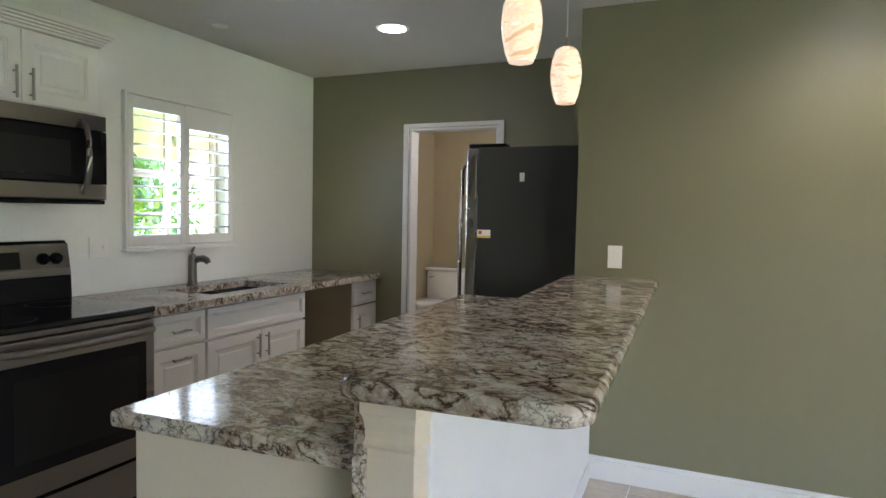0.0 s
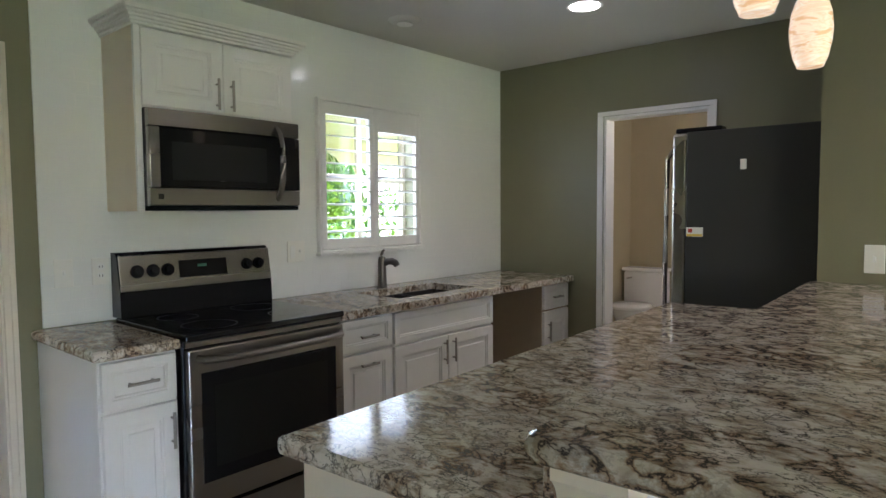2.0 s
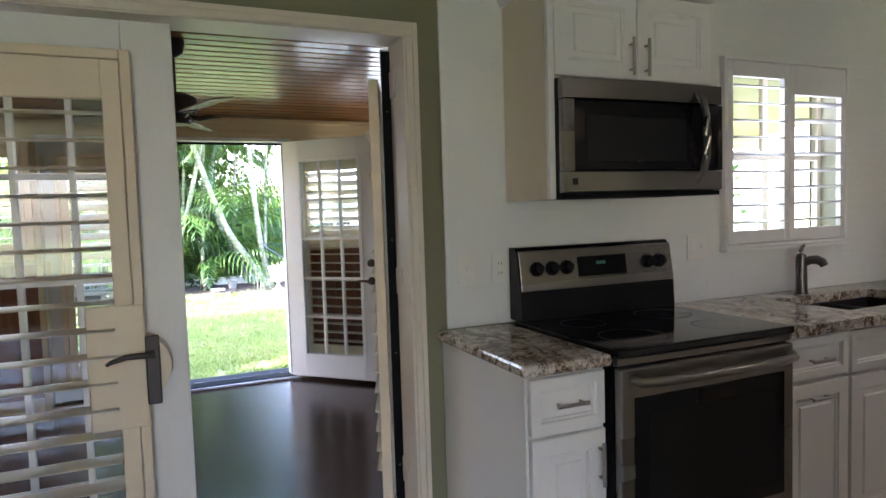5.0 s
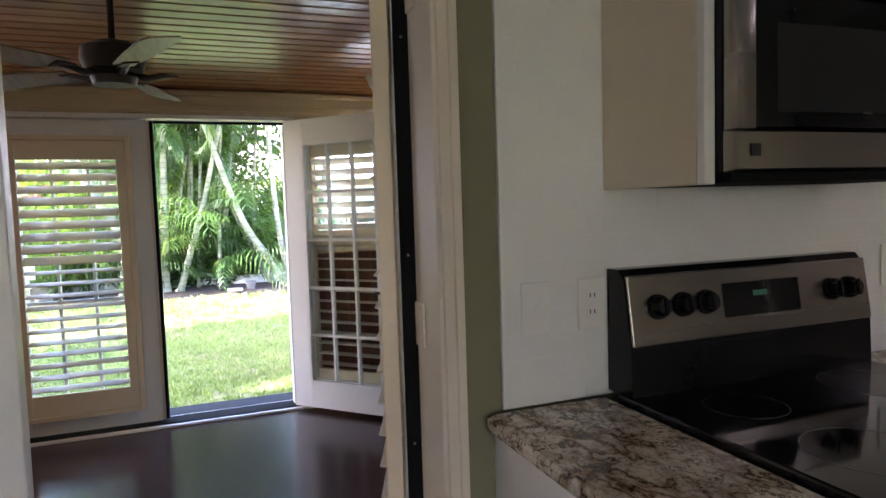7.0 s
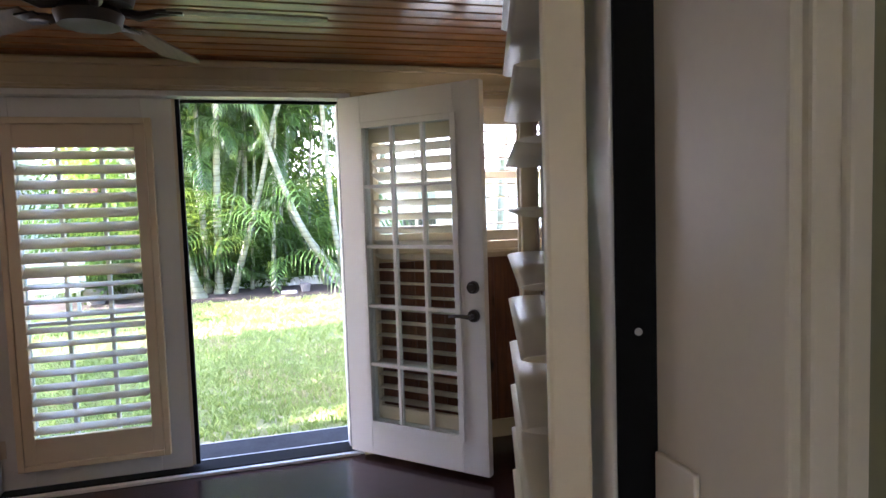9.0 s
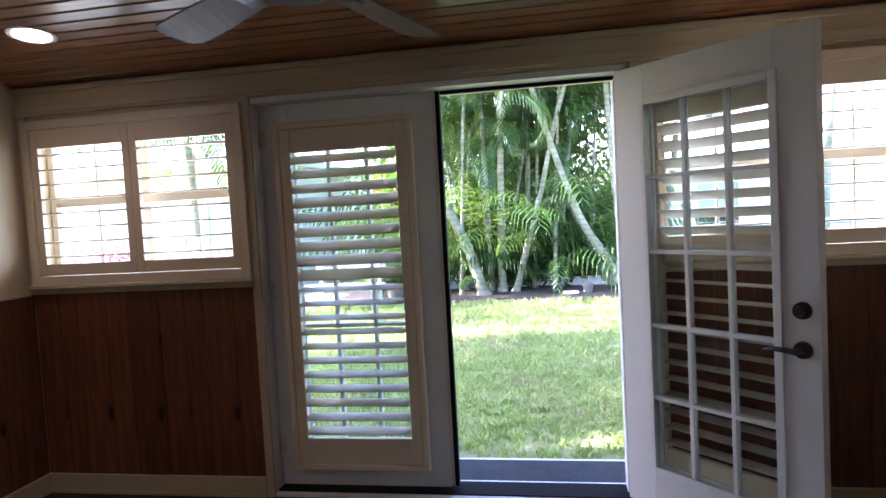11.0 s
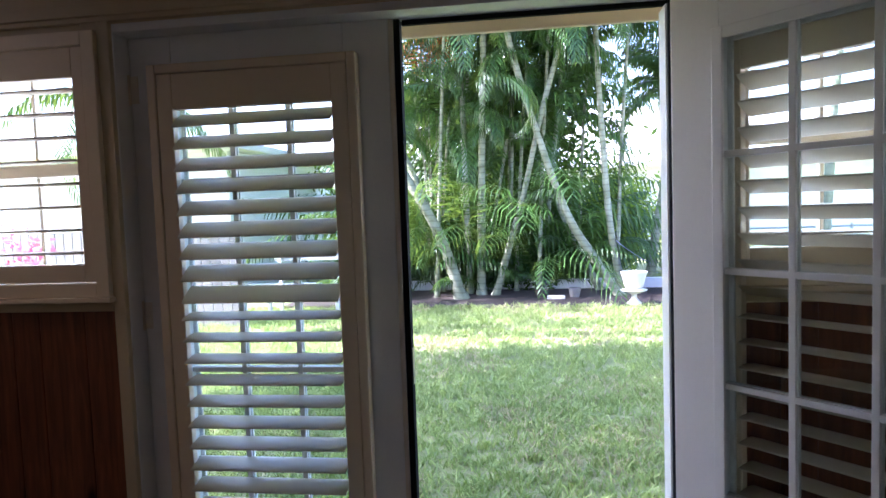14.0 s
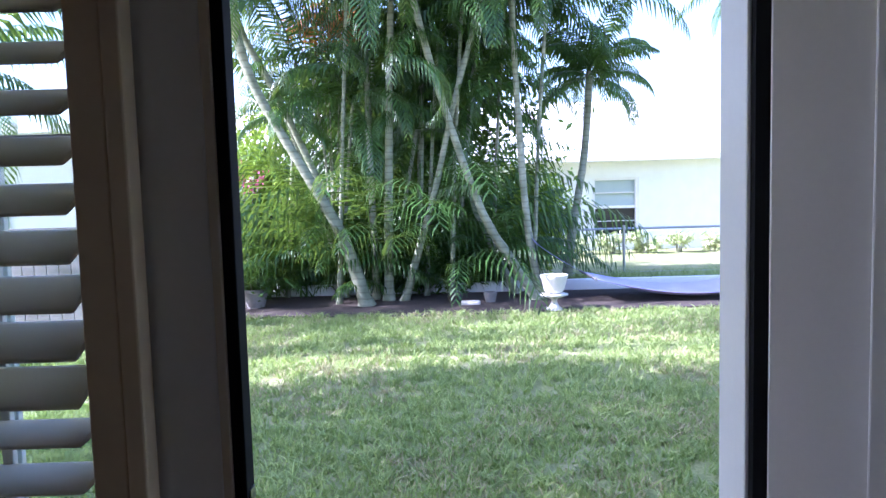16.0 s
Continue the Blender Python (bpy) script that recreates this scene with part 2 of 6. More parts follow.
M_PLATE = plain("plastic_white", (0.80, 0.78, 0.72), 0.35, var=0.02, relief=0.0)
M_DARK = plain("dark_slot", (0.03, 0.03, 0.03), 0.6)
M_YELLOW = plain("yellow_paper", (0.75, 0.52, 0.08), 0.6)
M_RED = plain("red_ink", (0.5, 0.06, 0.04), 0.6)
M_FLOORTILE = plain("stone_tile", (0.56, 0.50, 0.42), 0.25, var=0.14, scale=5, fine=25, per_object=0.08)
M_GRANITE = granite_mat()
M_GLASS = glass_mat()
M_CEILWOOD = wood("pine_ceiling", (0.24, 0.085, 0.026), (0.42, 0.175, 0.058), 1, knots=0.45, rough=0.30, islands=True, coat=0.55)
M_PINE = wood("pine_wainscot", (0.115, 0.042, 0.020), (0.30, 0.108, 0.045), 2, knots=1.0, rough=0.42)
M_CONCRETE = floor_concrete()
M_PENDANT = glow("onyx_glass", (1.0, 0.8, 0.5), 0.034, veins=True)
M_LAMP = glow("lamp_glow", (1.0, 0.93, 0.82), 1.6)
M_LAWN = lawn_mat()
M_GRASS = leaf_mat("grass_blades", (0.18, 0.27, 0.07), (0.40, 0.48, 0.18), 0.4, 0.6)
M_DRY = leaf_mat("dry_grass", (0.34, 0.30, 0.16), (0.52, 0.46, 0.28), 0.3, 0.8)
M_FROND = leaf_mat("palm_leaflets", (0.018, 0.055, 0.014), (0.055, 0.13, 0.028), 0.3)
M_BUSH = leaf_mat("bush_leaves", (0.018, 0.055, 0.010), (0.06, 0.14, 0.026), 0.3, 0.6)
# lime green lightened further, with the sun on these shrubs put into the colour
M_HEDGE = leaf_mat("sunlit_lime_leaves", (0.14, 0.26, 0.025), (0.30, 0.42, 0.05), 0.4)
M_PALE = leaf_mat("pale_blossom_leaves", (0.26, 0.34, 0.10), (0.60, 0.62, 0.38), 0.3)
M_PINK = leaf_mat("pink_petals", (0.50, 0.04, 0.20), (0.75, 0.12, 0.40), 0.3)
M_ORANGE = leaf_mat("rust_leaves", (0.30, 0.09, 0.03), (0.50, 0.16, 0.05), 0.3)
M_BARK = bark_mat()
M_STUCCO = plain("white_stucco", (0.82, 0.83, 0.80), 0.85, var=0.04, fine=40, relief=0.4)
M_ROOF = plain("white_roof", (0.80, 0.79, 0.76), 0.8, var=0.05, fine=20, relief=0.3)
M_MULCH = plain("mulch", (0.060, 0.045, 0.036), 0.95, var=0.45, scale=9, fine=70, relief=1.0)
M_SLATE = plain("slate_step", (0.040, 0.044, 0.048), 0.85, var=0.3, spec=0.12, scale=9, fine=60, relief=0.4)
M_STONE = plain("pale_stone", (0.62, 0.60, 0.56), 0.8, var=0.1, fine=30, relief=0.4)
M_CLOTH = plain("hammock_cloth", (0.52, 0.48, 0.74), 0.8, var=0.12, fine=120)
M_GALV = plain("galvanised", (0.42, 0.44, 0.45), 0.4, 0.8)
M_FENCE = plain("weathered_board", (0.30, 0.28, 0.26), 0.85, var=0.2, fine=30, per_object=0.2)
M_WINDARK = plain("dark_pane", (0.02, 0.022, 0.024), 0.1, relief=0.0)
M_WINPALE = plain("pale_blind", (0.42, 0.50, 0.46), 0.5)


# ---- building helpers ----
def wm(ob):
    m = ob.matrix_parent_inverse @ ob.matrix_basis
    return wm(ob.parent) @ m if ob.parent else m


def box(bm, x0, x1, y0, y1, z0, z1, bevel=0.0, m=None):
    r = bmesh.ops.create_cube(bm, size=1.0)
    vs = r["verts"]
    for v in vs:
        v.co = Vector((x0 + (v.co.x + 0.5) * (x1 - x0), y0 + (v.co.y + 0.5) * (y1 - y0), z0 + (v.co.z + 0.5) * (z1 - z0)))
    if bevel:
        es = list({e for v in vs for e in v.link_edges})
        vs = list({v for f in bmesh.ops.bevel(bm, geom=es, offset=bevel, segments=2, affect="EDGES", profile=0.5)["faces"] for v in f.verts} | {v for v in vs if v.is_valid})
    if m is not None:
        bmesh.ops.transform(bm, matrix=m, verts=vs)
    return vs


def cyl(bm, a, b, r, r2=None, seg=16):
    a, b = Vector(a), Vector(b)
    d = b - a
    m = Matrix.Translation((a + b) / 2) @ d.to_track_quat("Z", "Y").to_matrix().to_4x4()
    bmesh.ops.create_cone(bm, cap_ends=True, segments=seg, radius1=r, radius2=r if r2 is None else r2, depth=d.length, matrix=m)


def lathe(bm, rings, seg=24, m=None):
    """A turned body from (radius, height) rings."""
    rows = []
    for r, z in rings:
        rows.append([bm.verts.new((r * math.cos(i * math.tau / seg), r * math.sin(i * math.tau / seg), z)) for i in range(seg)])
    for a, b in zip(rows, rows[1:]):
        for i in range(seg):
            j = (i + 1) % seg
            bm.faces.new((a[i], a[j], b[j], b[i]))
    for row, flip in ((rows[0], True), (rows[-1], False)):
        bm.faces.new(row[::-1] if flip else row)
    if m is not None:
        bmesh.ops.transform(bm, matrix=m, verts=[v for row in rows for v in row])


def tube(bm, pts, r, seg=10):
    pts = [Vector(p) for p in pts]
    rows = []
    for i, p in enumerate(pts):
        d = (pts[min(i + 1, len(pts) - 1)] - pts[max(i - 1, 0)]).normalized()
        q = d.to_track_quat("Z", "Y")
        ri = r[i] if isinstance(r, (list, tuple)) else r
        rows.append([bm.verts.new(p + q @ Vector((ri * math.cos(k * math.tau / seg), ri * math.sin(k * math.tau / seg), 0))) for k in range(seg)])
    for a, b in zip(rows, rows[1:]):
        for k in range(seg):
            bm.faces.new((a[k], a[(k + 1) % seg], b[(k + 1) % seg], b[k]))
    bm.faces.new(rows[0][::-1])
    bm.faces.new(rows[-1])


def part(name, bm, material, parent=None, label="", smooth=False):
    """Links a bmesh, built in world places, as one mesh object, under a thing or a part if given."""
    me = bpy.data.meshes.new(name)
    bmesh.ops.recalc_face_normals(bm, faces=bm.faces)
    bm.to_mesh(me)
    bm.free()
    me.materials.append(material)
    if smooth:
        for f in me.polygons:
            f.use_smooth = True
        me.set_sharp_from_angle(angle=radians(40))
    return link_part(name, me, parent, label)


def link_part(name, me, parent=None, label=""):
    ob = new(name, me)
    if parent is not None:
        ob.parent = parent
        ob.matrix_parent_inverse = wm(parent).inverted()
    if label:
        ob["label"] = label
    return ob


def bpart(name, dims, material, parent=None, bevel=0.0, label=""):
    bm = bmesh.new()
    box(bm, *dims, bevel)
    return part(name, bm, material, parent, label)


def cpart(name, a, b, r, material, parent=None, r2=None, seg=16, label=""):
    bm = bmesh.new()
    cyl(bm, a, b, r, r2, seg)
    return part(name, bm, material, parent, label, smooth=True)


def thing(name, x, y, z, label, category, group=""):
    e = new(name)
    e.empty_display_size = 0.1
    e.matrix_basis = Matrix.Translation((x, y, z))
    return tagged(e, label, category, group)


def place_piece(name, me, parent, m):
    """A piece that shares its mesh with its like, at the world pose m."""
    ob = new(name, me)
    ob.parent = parent
    ob.matrix_parent_inverse = wm(parent).inverted()
    ob.matrix_basis = m
    return ob


def structure(name, boxes, material, label, category, bevel=0.0):
    bm = bmesh.new()
    for b in boxes:
        box(bm, *b, bevel)
    return tagged(part(name, bm, material), label, category, kind="structure")


def raw_mesh(name, verts, faces, material):
    me = bpy.data.meshes.new(name)
    me.from_pydata(verts, [], faces)
    me.materials.append(material)
    return me


# ---- large structure ----
XK, XS = -3.19, -3.35          # kitchen and sunroom faces of the wall between them
XW, XO = -6.33, -6.47          # inner and outer face of the sunroom's garden wall
ZC = 2.455                     # kitchen ceiling
YS, YN = -1.98, 2.40           # sunroom side walls

ground = structure("ground", [(-160, 60, -90, 90, -0.6, -0.13)], M_LAWN, "green lawn with dry patches in dappled shade", "lawn")
floor_k = structure("floor_kitchen", [(-3.35, 4.6, -4.6, 6.7, -0.12, -0.006)], M_GROUT, "pale stone tile floor of the kitchen", "floor")
floor_s = structure("floor_sunroom", [(-6.47, -3.352, -2.1, 2.52, -0.12, 0.0)], M_CONCRETE, "dark red-brown polished concrete floor", "floor")

# wall between kitchen and sunroom, with the double door and the kitchen window
wall_west = structure("wall_west", [
    (XS, XK, -4.6, -0.60, -0.1, ZC), (XS, XK, -0.60, 1.01, 2.03, ZC), (XS, XK, 1.01, 2.54, -0.1, ZC),
    (XS, XK, 2.54, 3.34, -0.1, 1.20), (XS, XK, 2.54, 3.34, 1.98, ZC), (XS, XK, 3.34, 6.7, -0.1, ZC)],
    M_GREEN, "olive green painted wall beside the double door", "wall")
wall_north = structure("wall_north", [
    (XK, -2.31, 4.30, 4.42, -0.1, ZC), (-2.31, -1.60, 4.30, 4.42, 2.02, ZC), (-1.60, 4.6, 4.30, 4.42, -0.1, ZC)],
    M_GREEN, "olive green painted kitchen end wall with a doorway", "wall")
wall_partition = structure("wall_partition", [(-0.83, 4.6, 3.35, 3.47, -0.1, ZC)], M_GREEN, "olive green painted partition wall", "wall")
wall_living_east = structure("wall_living_east", [(4.5, 4.62, -4.6, -2.4, -0.1, ZC), (4.5, 4.62, -2.4, 0.0, -0.1, 0.5), (4.5, 4.62, -2.4, 0.0, 2.1, ZC), (4.5, 4.62, 0.0, 3.35, -0.1, ZC)], M_GREEN, "olive green living room wall with a wide window opening", "wall")
wall_living_south = structure("wall_living_south", [
    (XK, 4.5, -4.6, -4.5, -0.1, ZC)],
    M_GREEN, "olive green painted living room end wall", "wall")
ceiling_kitchen = structure("ceiling_kitchen", [(-3.35, 4.62, -4.6, 6.7, ZC, ZC + 0.1)], M_CEIL, "flat painted kitchen ceiling", "ceiling")
wall_wc = structure("wall_wc", [(XK, -0.9, 6.62, 6.70, -0.1, ZC), (XK + 0.001, XK + 0.02, 4.421, 6.62, -0.1, ZC), (-1.2, -1.1, 4.42, 6.62, -0.1, ZC)],
                    M_BEIGE, "warm beige painted toilet room walls", "wall")

# garden wall of the sunroom: two windows and the double door
wall_garden = structure("wall_garden", [
    (XO, XW, YS - 0.12, -1.90, -0.1, 2.3), (XO, XW, -1.90, -0.755, -0.1, 1.16), (XO, XW, -1.90, -0.755, 1.93, 2.3),
    (XO, XW, -0.755, -0.70, -0.1, 2.3), (XO, XW, -0.70, 1.13, 2.00, 2.3), (XO, XW, 1.13, 1.20, -0.1, 2.3),
    (XO, XW, 1.20, 2.36, -0.1, 1.16), (XO, XW, 1.20, 2.36, 1.93, 2.3), (XO, XW, 2.36, YN + 0.12, -0.1, 2.3)],
    M_CREAM, "cream painted sunroom wall with windows and garden doors", "wall")
wall_south = structure("wall_south", [(XW, XS, YS - 0.12, YS, -0.1, 2.6)], M_CREAM, "cream painted sunroom side wall above pine boards", "wall")
wall_sun_north = structure("wall_sun_north", [(XW, XS, YN, YN + 0.12, -0.1, 2.6)], M_CREAM, "cream painted sunroom side wall", "wall")


def zc_sun(x):
    return 2.155 + 0.10 * (x - XW)


def sunroom_ceiling():
    """Sloping ceiling of narrow tongued boards, one mesh."""
    bm = bmesh.new()
    w, x = 0.083, XW
    while x < XS - 0.001:
        x1 = min(x + w, XS)
        a, b = x + 0.003, x1 - 0.003
        vs = box(bm, a, b, YS, YN, 0, 0.03)
        for v in vs:
            v.co.z += zc_sun(v.co.x)
        es = [e for e in {e for v in vs for e in v.link_edges} if all(abs(v.co.z - zc_sun(v.co.x)) < 1e-4 for v in e.verts) and abs(e.verts[0].co.y - e.verts[1].co.y) > 1]
        bmesh.ops.bevel(bm, geom=es, offset=0.006, segments=1, affect="EDGES")
        x = x1
    vs = box(bm, XW, XS, YS, YN, 0.02, 0.06)
    for v in vs:
        v.co.z += zc_sun(v.co.x)
    return tagged(part("ceiling_sunroom", bm, M_CEILWOOD), "varnished knotty pine board ceiling", "ceiling", kind="structure")


sunroom_ceiling()
bm = bmesh.new()
for x0, x1, za, zb in ((-6.85, -3.3, 2.18, 2.62), (-3.3, 5.2, 2.62, 2.62)):
    vs = box(bm, x0, x1, -6.0, 7.2, 0, 0.14)
    for v in vs:
        v.co.z += za + (zb - za) * (v.co.x - x0) / (x1 - x0)
box(bm, -6.875, -6.8505, -6.0, 7.2, 2.03, 2.33, 0.004)
tagged(part("roof", bm, M_CREAM), "low roof with a cream eave over the garden door", "roof", kind="structure")

# trim
structure("trim_partition", [(-0.825, 4.5, 3.335, 3.349, 0, 0.105), (-0.825, 4.5, 3.340, 3.3495, 0.105, 0.125)], M_WHITE, "white baseboard", "baseboard", 0.003)
structure("trim_west", [(XK + 0.001, XK + 0.016, 1.075, 1.092, 0, 0.11), (XK + 0.001, XK + 0.016, -4.5, -0.67, 0, 0.11)], M_WHITE, "white baseboard", "baseboard", 0.002)


def casing(name, x, y0, y1, z1, w, t, material, label):
    """Door casing on a wall that faces +x: two legs and a head, each with a raised back band."""
    s = 1 if t > 0 else -1
    bx = []
    for a, b in ((y0 - w, y0), (y1, y1 + w)):
        bx.append((*sorted((x + s * 0.001, x + t)), a, b, 0, z1))
    bx.append((*sorted((x + s * 0.001, x + t)), y0 - w, y1 + w, z1 + 0.0005, z1 + w))
    bx.append((*sorted((x + s * 0.001, x + t * 1.6)), y1 + w - 0.018, y1 + w + 0.002, 0, z1 + w + 0.002))
    bx.append((*sorted((x + s * 0.001, x + t * 1.6)), y0 - w - 0.002, y0 - w + 0.018, 0, z1 + w + 0.002))
    bx.append((*sorted((x + s * 0.001, x + t * 1.5)), y0 - w + 0.02, y1 + w - 0.02, z1 + w - 0.018, z1 + w + 0.002))
    return structure(name, bx, material, label, "trim", 0.003)


casing("trim_kitchen_door", XK, -0.585, 0.985, 2.005, 0.042, 0.012, M_TRIM, "cream moulded casing round the double door")
structure("jamb_kitchen_door", [(XS, XK + 0.004, 0.975, 1.009, 0, 2.0), (XS, XK + 0.004, -0.599, -0.565, 0, 2.0), (XS, XK + 0.004, -0.599, 1.009, 2.0, 2.029)],
          M_TRIM, "cream door jamb", "door jamb", 0.003)
structure("trim_wc_door", [(-2.35, -2.31, 4.284, 4.299, 0, 2.02), (-1.60, -1.56, 4.284, 4.299, 0, 2.02), (-2.35, -1.56, 4.284, 4.299, 2.0205, 2.05),
                           (-2.309, -2.29, 4.30, 4.42, 0, 2.00), (-1.62, -1.601, 4.30, 4.42, 0, 2.00), (-2.309, -1.601, 4.30, 4.42, 2.00, 2.019)],
          M_WHITE, "white painted door casing", "trim", 0.002)
# garden wall trim: head boards, posts, rails, baseboards
structure("trim_garden_head", [(XW + 0.001, XW + 0.022, YS, YN, 2.005, 2.15), (XW + 0.001, XW + 0.034, YS, YN, 2.02, 2.055), (XW + 0.001, XW + 0.05, YS, YN, 2.115, 2.14)],
          M_CREAM, "cream head board along the garden wall", "trim", 0.003)
structure("trim_garden_posts", [(XW + 0.001, XW + 0.026, -0.716, -0.675, 0, 2.004), (XW + 0.001, XW + 0.026, 1.125, 1.205, 0, 2.004),
                                (XW + 0.001, XW + 0.026, YS, -0.717, 1.07, 1.10), (XW + 0.001, XW + 0.026, 1.206, YN, 1.07, 1.10),
                                (XW + 0.001, XW + 0.022, YS, YS + 0.05, 1.101, 2.004), (XW + 0.001, XW + 0.022, -0.775, -0.7165, 1.101, 2.004)],
          M_CREAM, "cream casing posts and rail", "trim", 0.003)
structure("trim_south_rail", [(XW + 0.03, XS, YS + 0.001, YS + 0.02, 1.065, 1.08)], M_CREAM, "cream rail above the boards", "trim", 0.002)
structure("baseboard_sunroom", [(XW + 0.014, XW + 0.030, YS + 0.015, -0.717, 0, 0.105), (XW + 0.014, XW + 0.034, YS + 0.015, -0.717, 0, 0.02), (XW + 0.014, XW + 0.030, 1.206, YN, 0, 0.105),
                                (XW + 0.03, XS, YS + 0.014, YS + 0.030, 0, 0.105)], M_CREAM, "cream baseboard below the pine boards", "baseboard", 0.003)
structure("jamb_garden_door", [(XO - 0.03, XW + 0.006, -0.699, -0.672, 0, 1.999), (XO - 0.03, XW + 0.006, 1.10, 1.129, 0, 1.999), (XO - 0.03, -6.405, 1.058, 1.0995, 0.019, 1.955), (XO - 0.03, XW + 0.006, -0.699, 1.129, 1.972, 1.9995),
                               (XO - 0.05, XW + 0.02, -0.672, 1.10, 0.001, 0.018)],
          M_WHITE, "white garden door frame with a low threshold", "door frame", 0.003)
structure("seal_garden_door", [(XO + 0.03, XO + 0.045, 0.256, 1.099, 1.955, 1.971), (-6.4045, -6.390, 1.064, 1.0995, 0.019, 1.955), (XO - 0.02, XW - 0.01, -0.671, 1.099, 0.0185, 0.024)],
          M_RUBBER, "black rubber door seal", "seal")


# ---- doors with shutters ----
def louvre_mesh(length, chord, thick, tilt, material=None):
    """A louvre blade of lens-shaped section along x."""
    k = 10
    ring = []
    for i in range(k):
        a = i * math.tau / k
        ring.append((chord / 2 * math.cos(a), thick / 2 * math.sin(a) * (1 - 0.15 * abs(math.cos(a)))))
    ca, sa = math.cos(tilt), math.sin(tilt)
    ring = [(u * ca - w * sa, u * sa + w * ca) for u, w in ring]
    verts = [(0, u, w) for u, w in ring] + [(length, u, w) for u, w in ring]
    faces = [(i, (i + 1) % k, k + (i + 1) % k, k + i) for i in range(k)] + [tuple(range(k))[::-1], tuple(range(k, 2 * k))]
    me = raw_mesh("louvre", verts, faces, material or M_LOUVRE)
    for f in me.polygons:
        f.use_smooth = len(f.vertices) == 4
    return me


def shutter_parts(root, x0, x1, z0, z1, y, m, mat=None, stile=0.055, top=0.12, bottom=0.09, pitch=0.0715, chord=0.072, tilt=0.0, thick=0.028, lower=None):
    """A louvred panel in the x-z plane at depth y (its middle), transformed by m, as parts of root."""
    def b(name, a, c, d, e, y0=-thick / 2, y1=thick / 2):
        bm = bmesh.new()
        box(bm, a, c, y + y0, y + y1, d, e, 0.003)
        bmesh.ops.transform(bm, matrix=m, verts=bm.verts)
        return part(name, bm, mat or M_SHUT, root)
    b("stile", x0, x0 + stile, z0, z1)
    b("stile", x1 - stile, x1, z0, z1)
    b("rail", x0 + stile, x1 - stile, z1 - top, z1)
    b("rail", x0 + stile, x1 - stile, z0, z0 + bottom)
    la, lb = z0 + bottom, z1 - top
    cnt = max(1, round((lb - la) / pitch))
    me = louvre_mesh(x1 - x0 - 2 * stile - 0.004, chord, 0.011, tilt, mat)
    low = me if lower is None else louvre_mesh(x1 - x0 - 2 * stile - 0.004, chord, 0.011, lower, mat)
    for i in range(cnt):
        place_piece("louvre", low if i < cnt * 0.55 else me, root, m @ Matrix.Translation((x0 + stile + 0.002, y, la + (i + 0.5) * (lb - la) / cnt)))


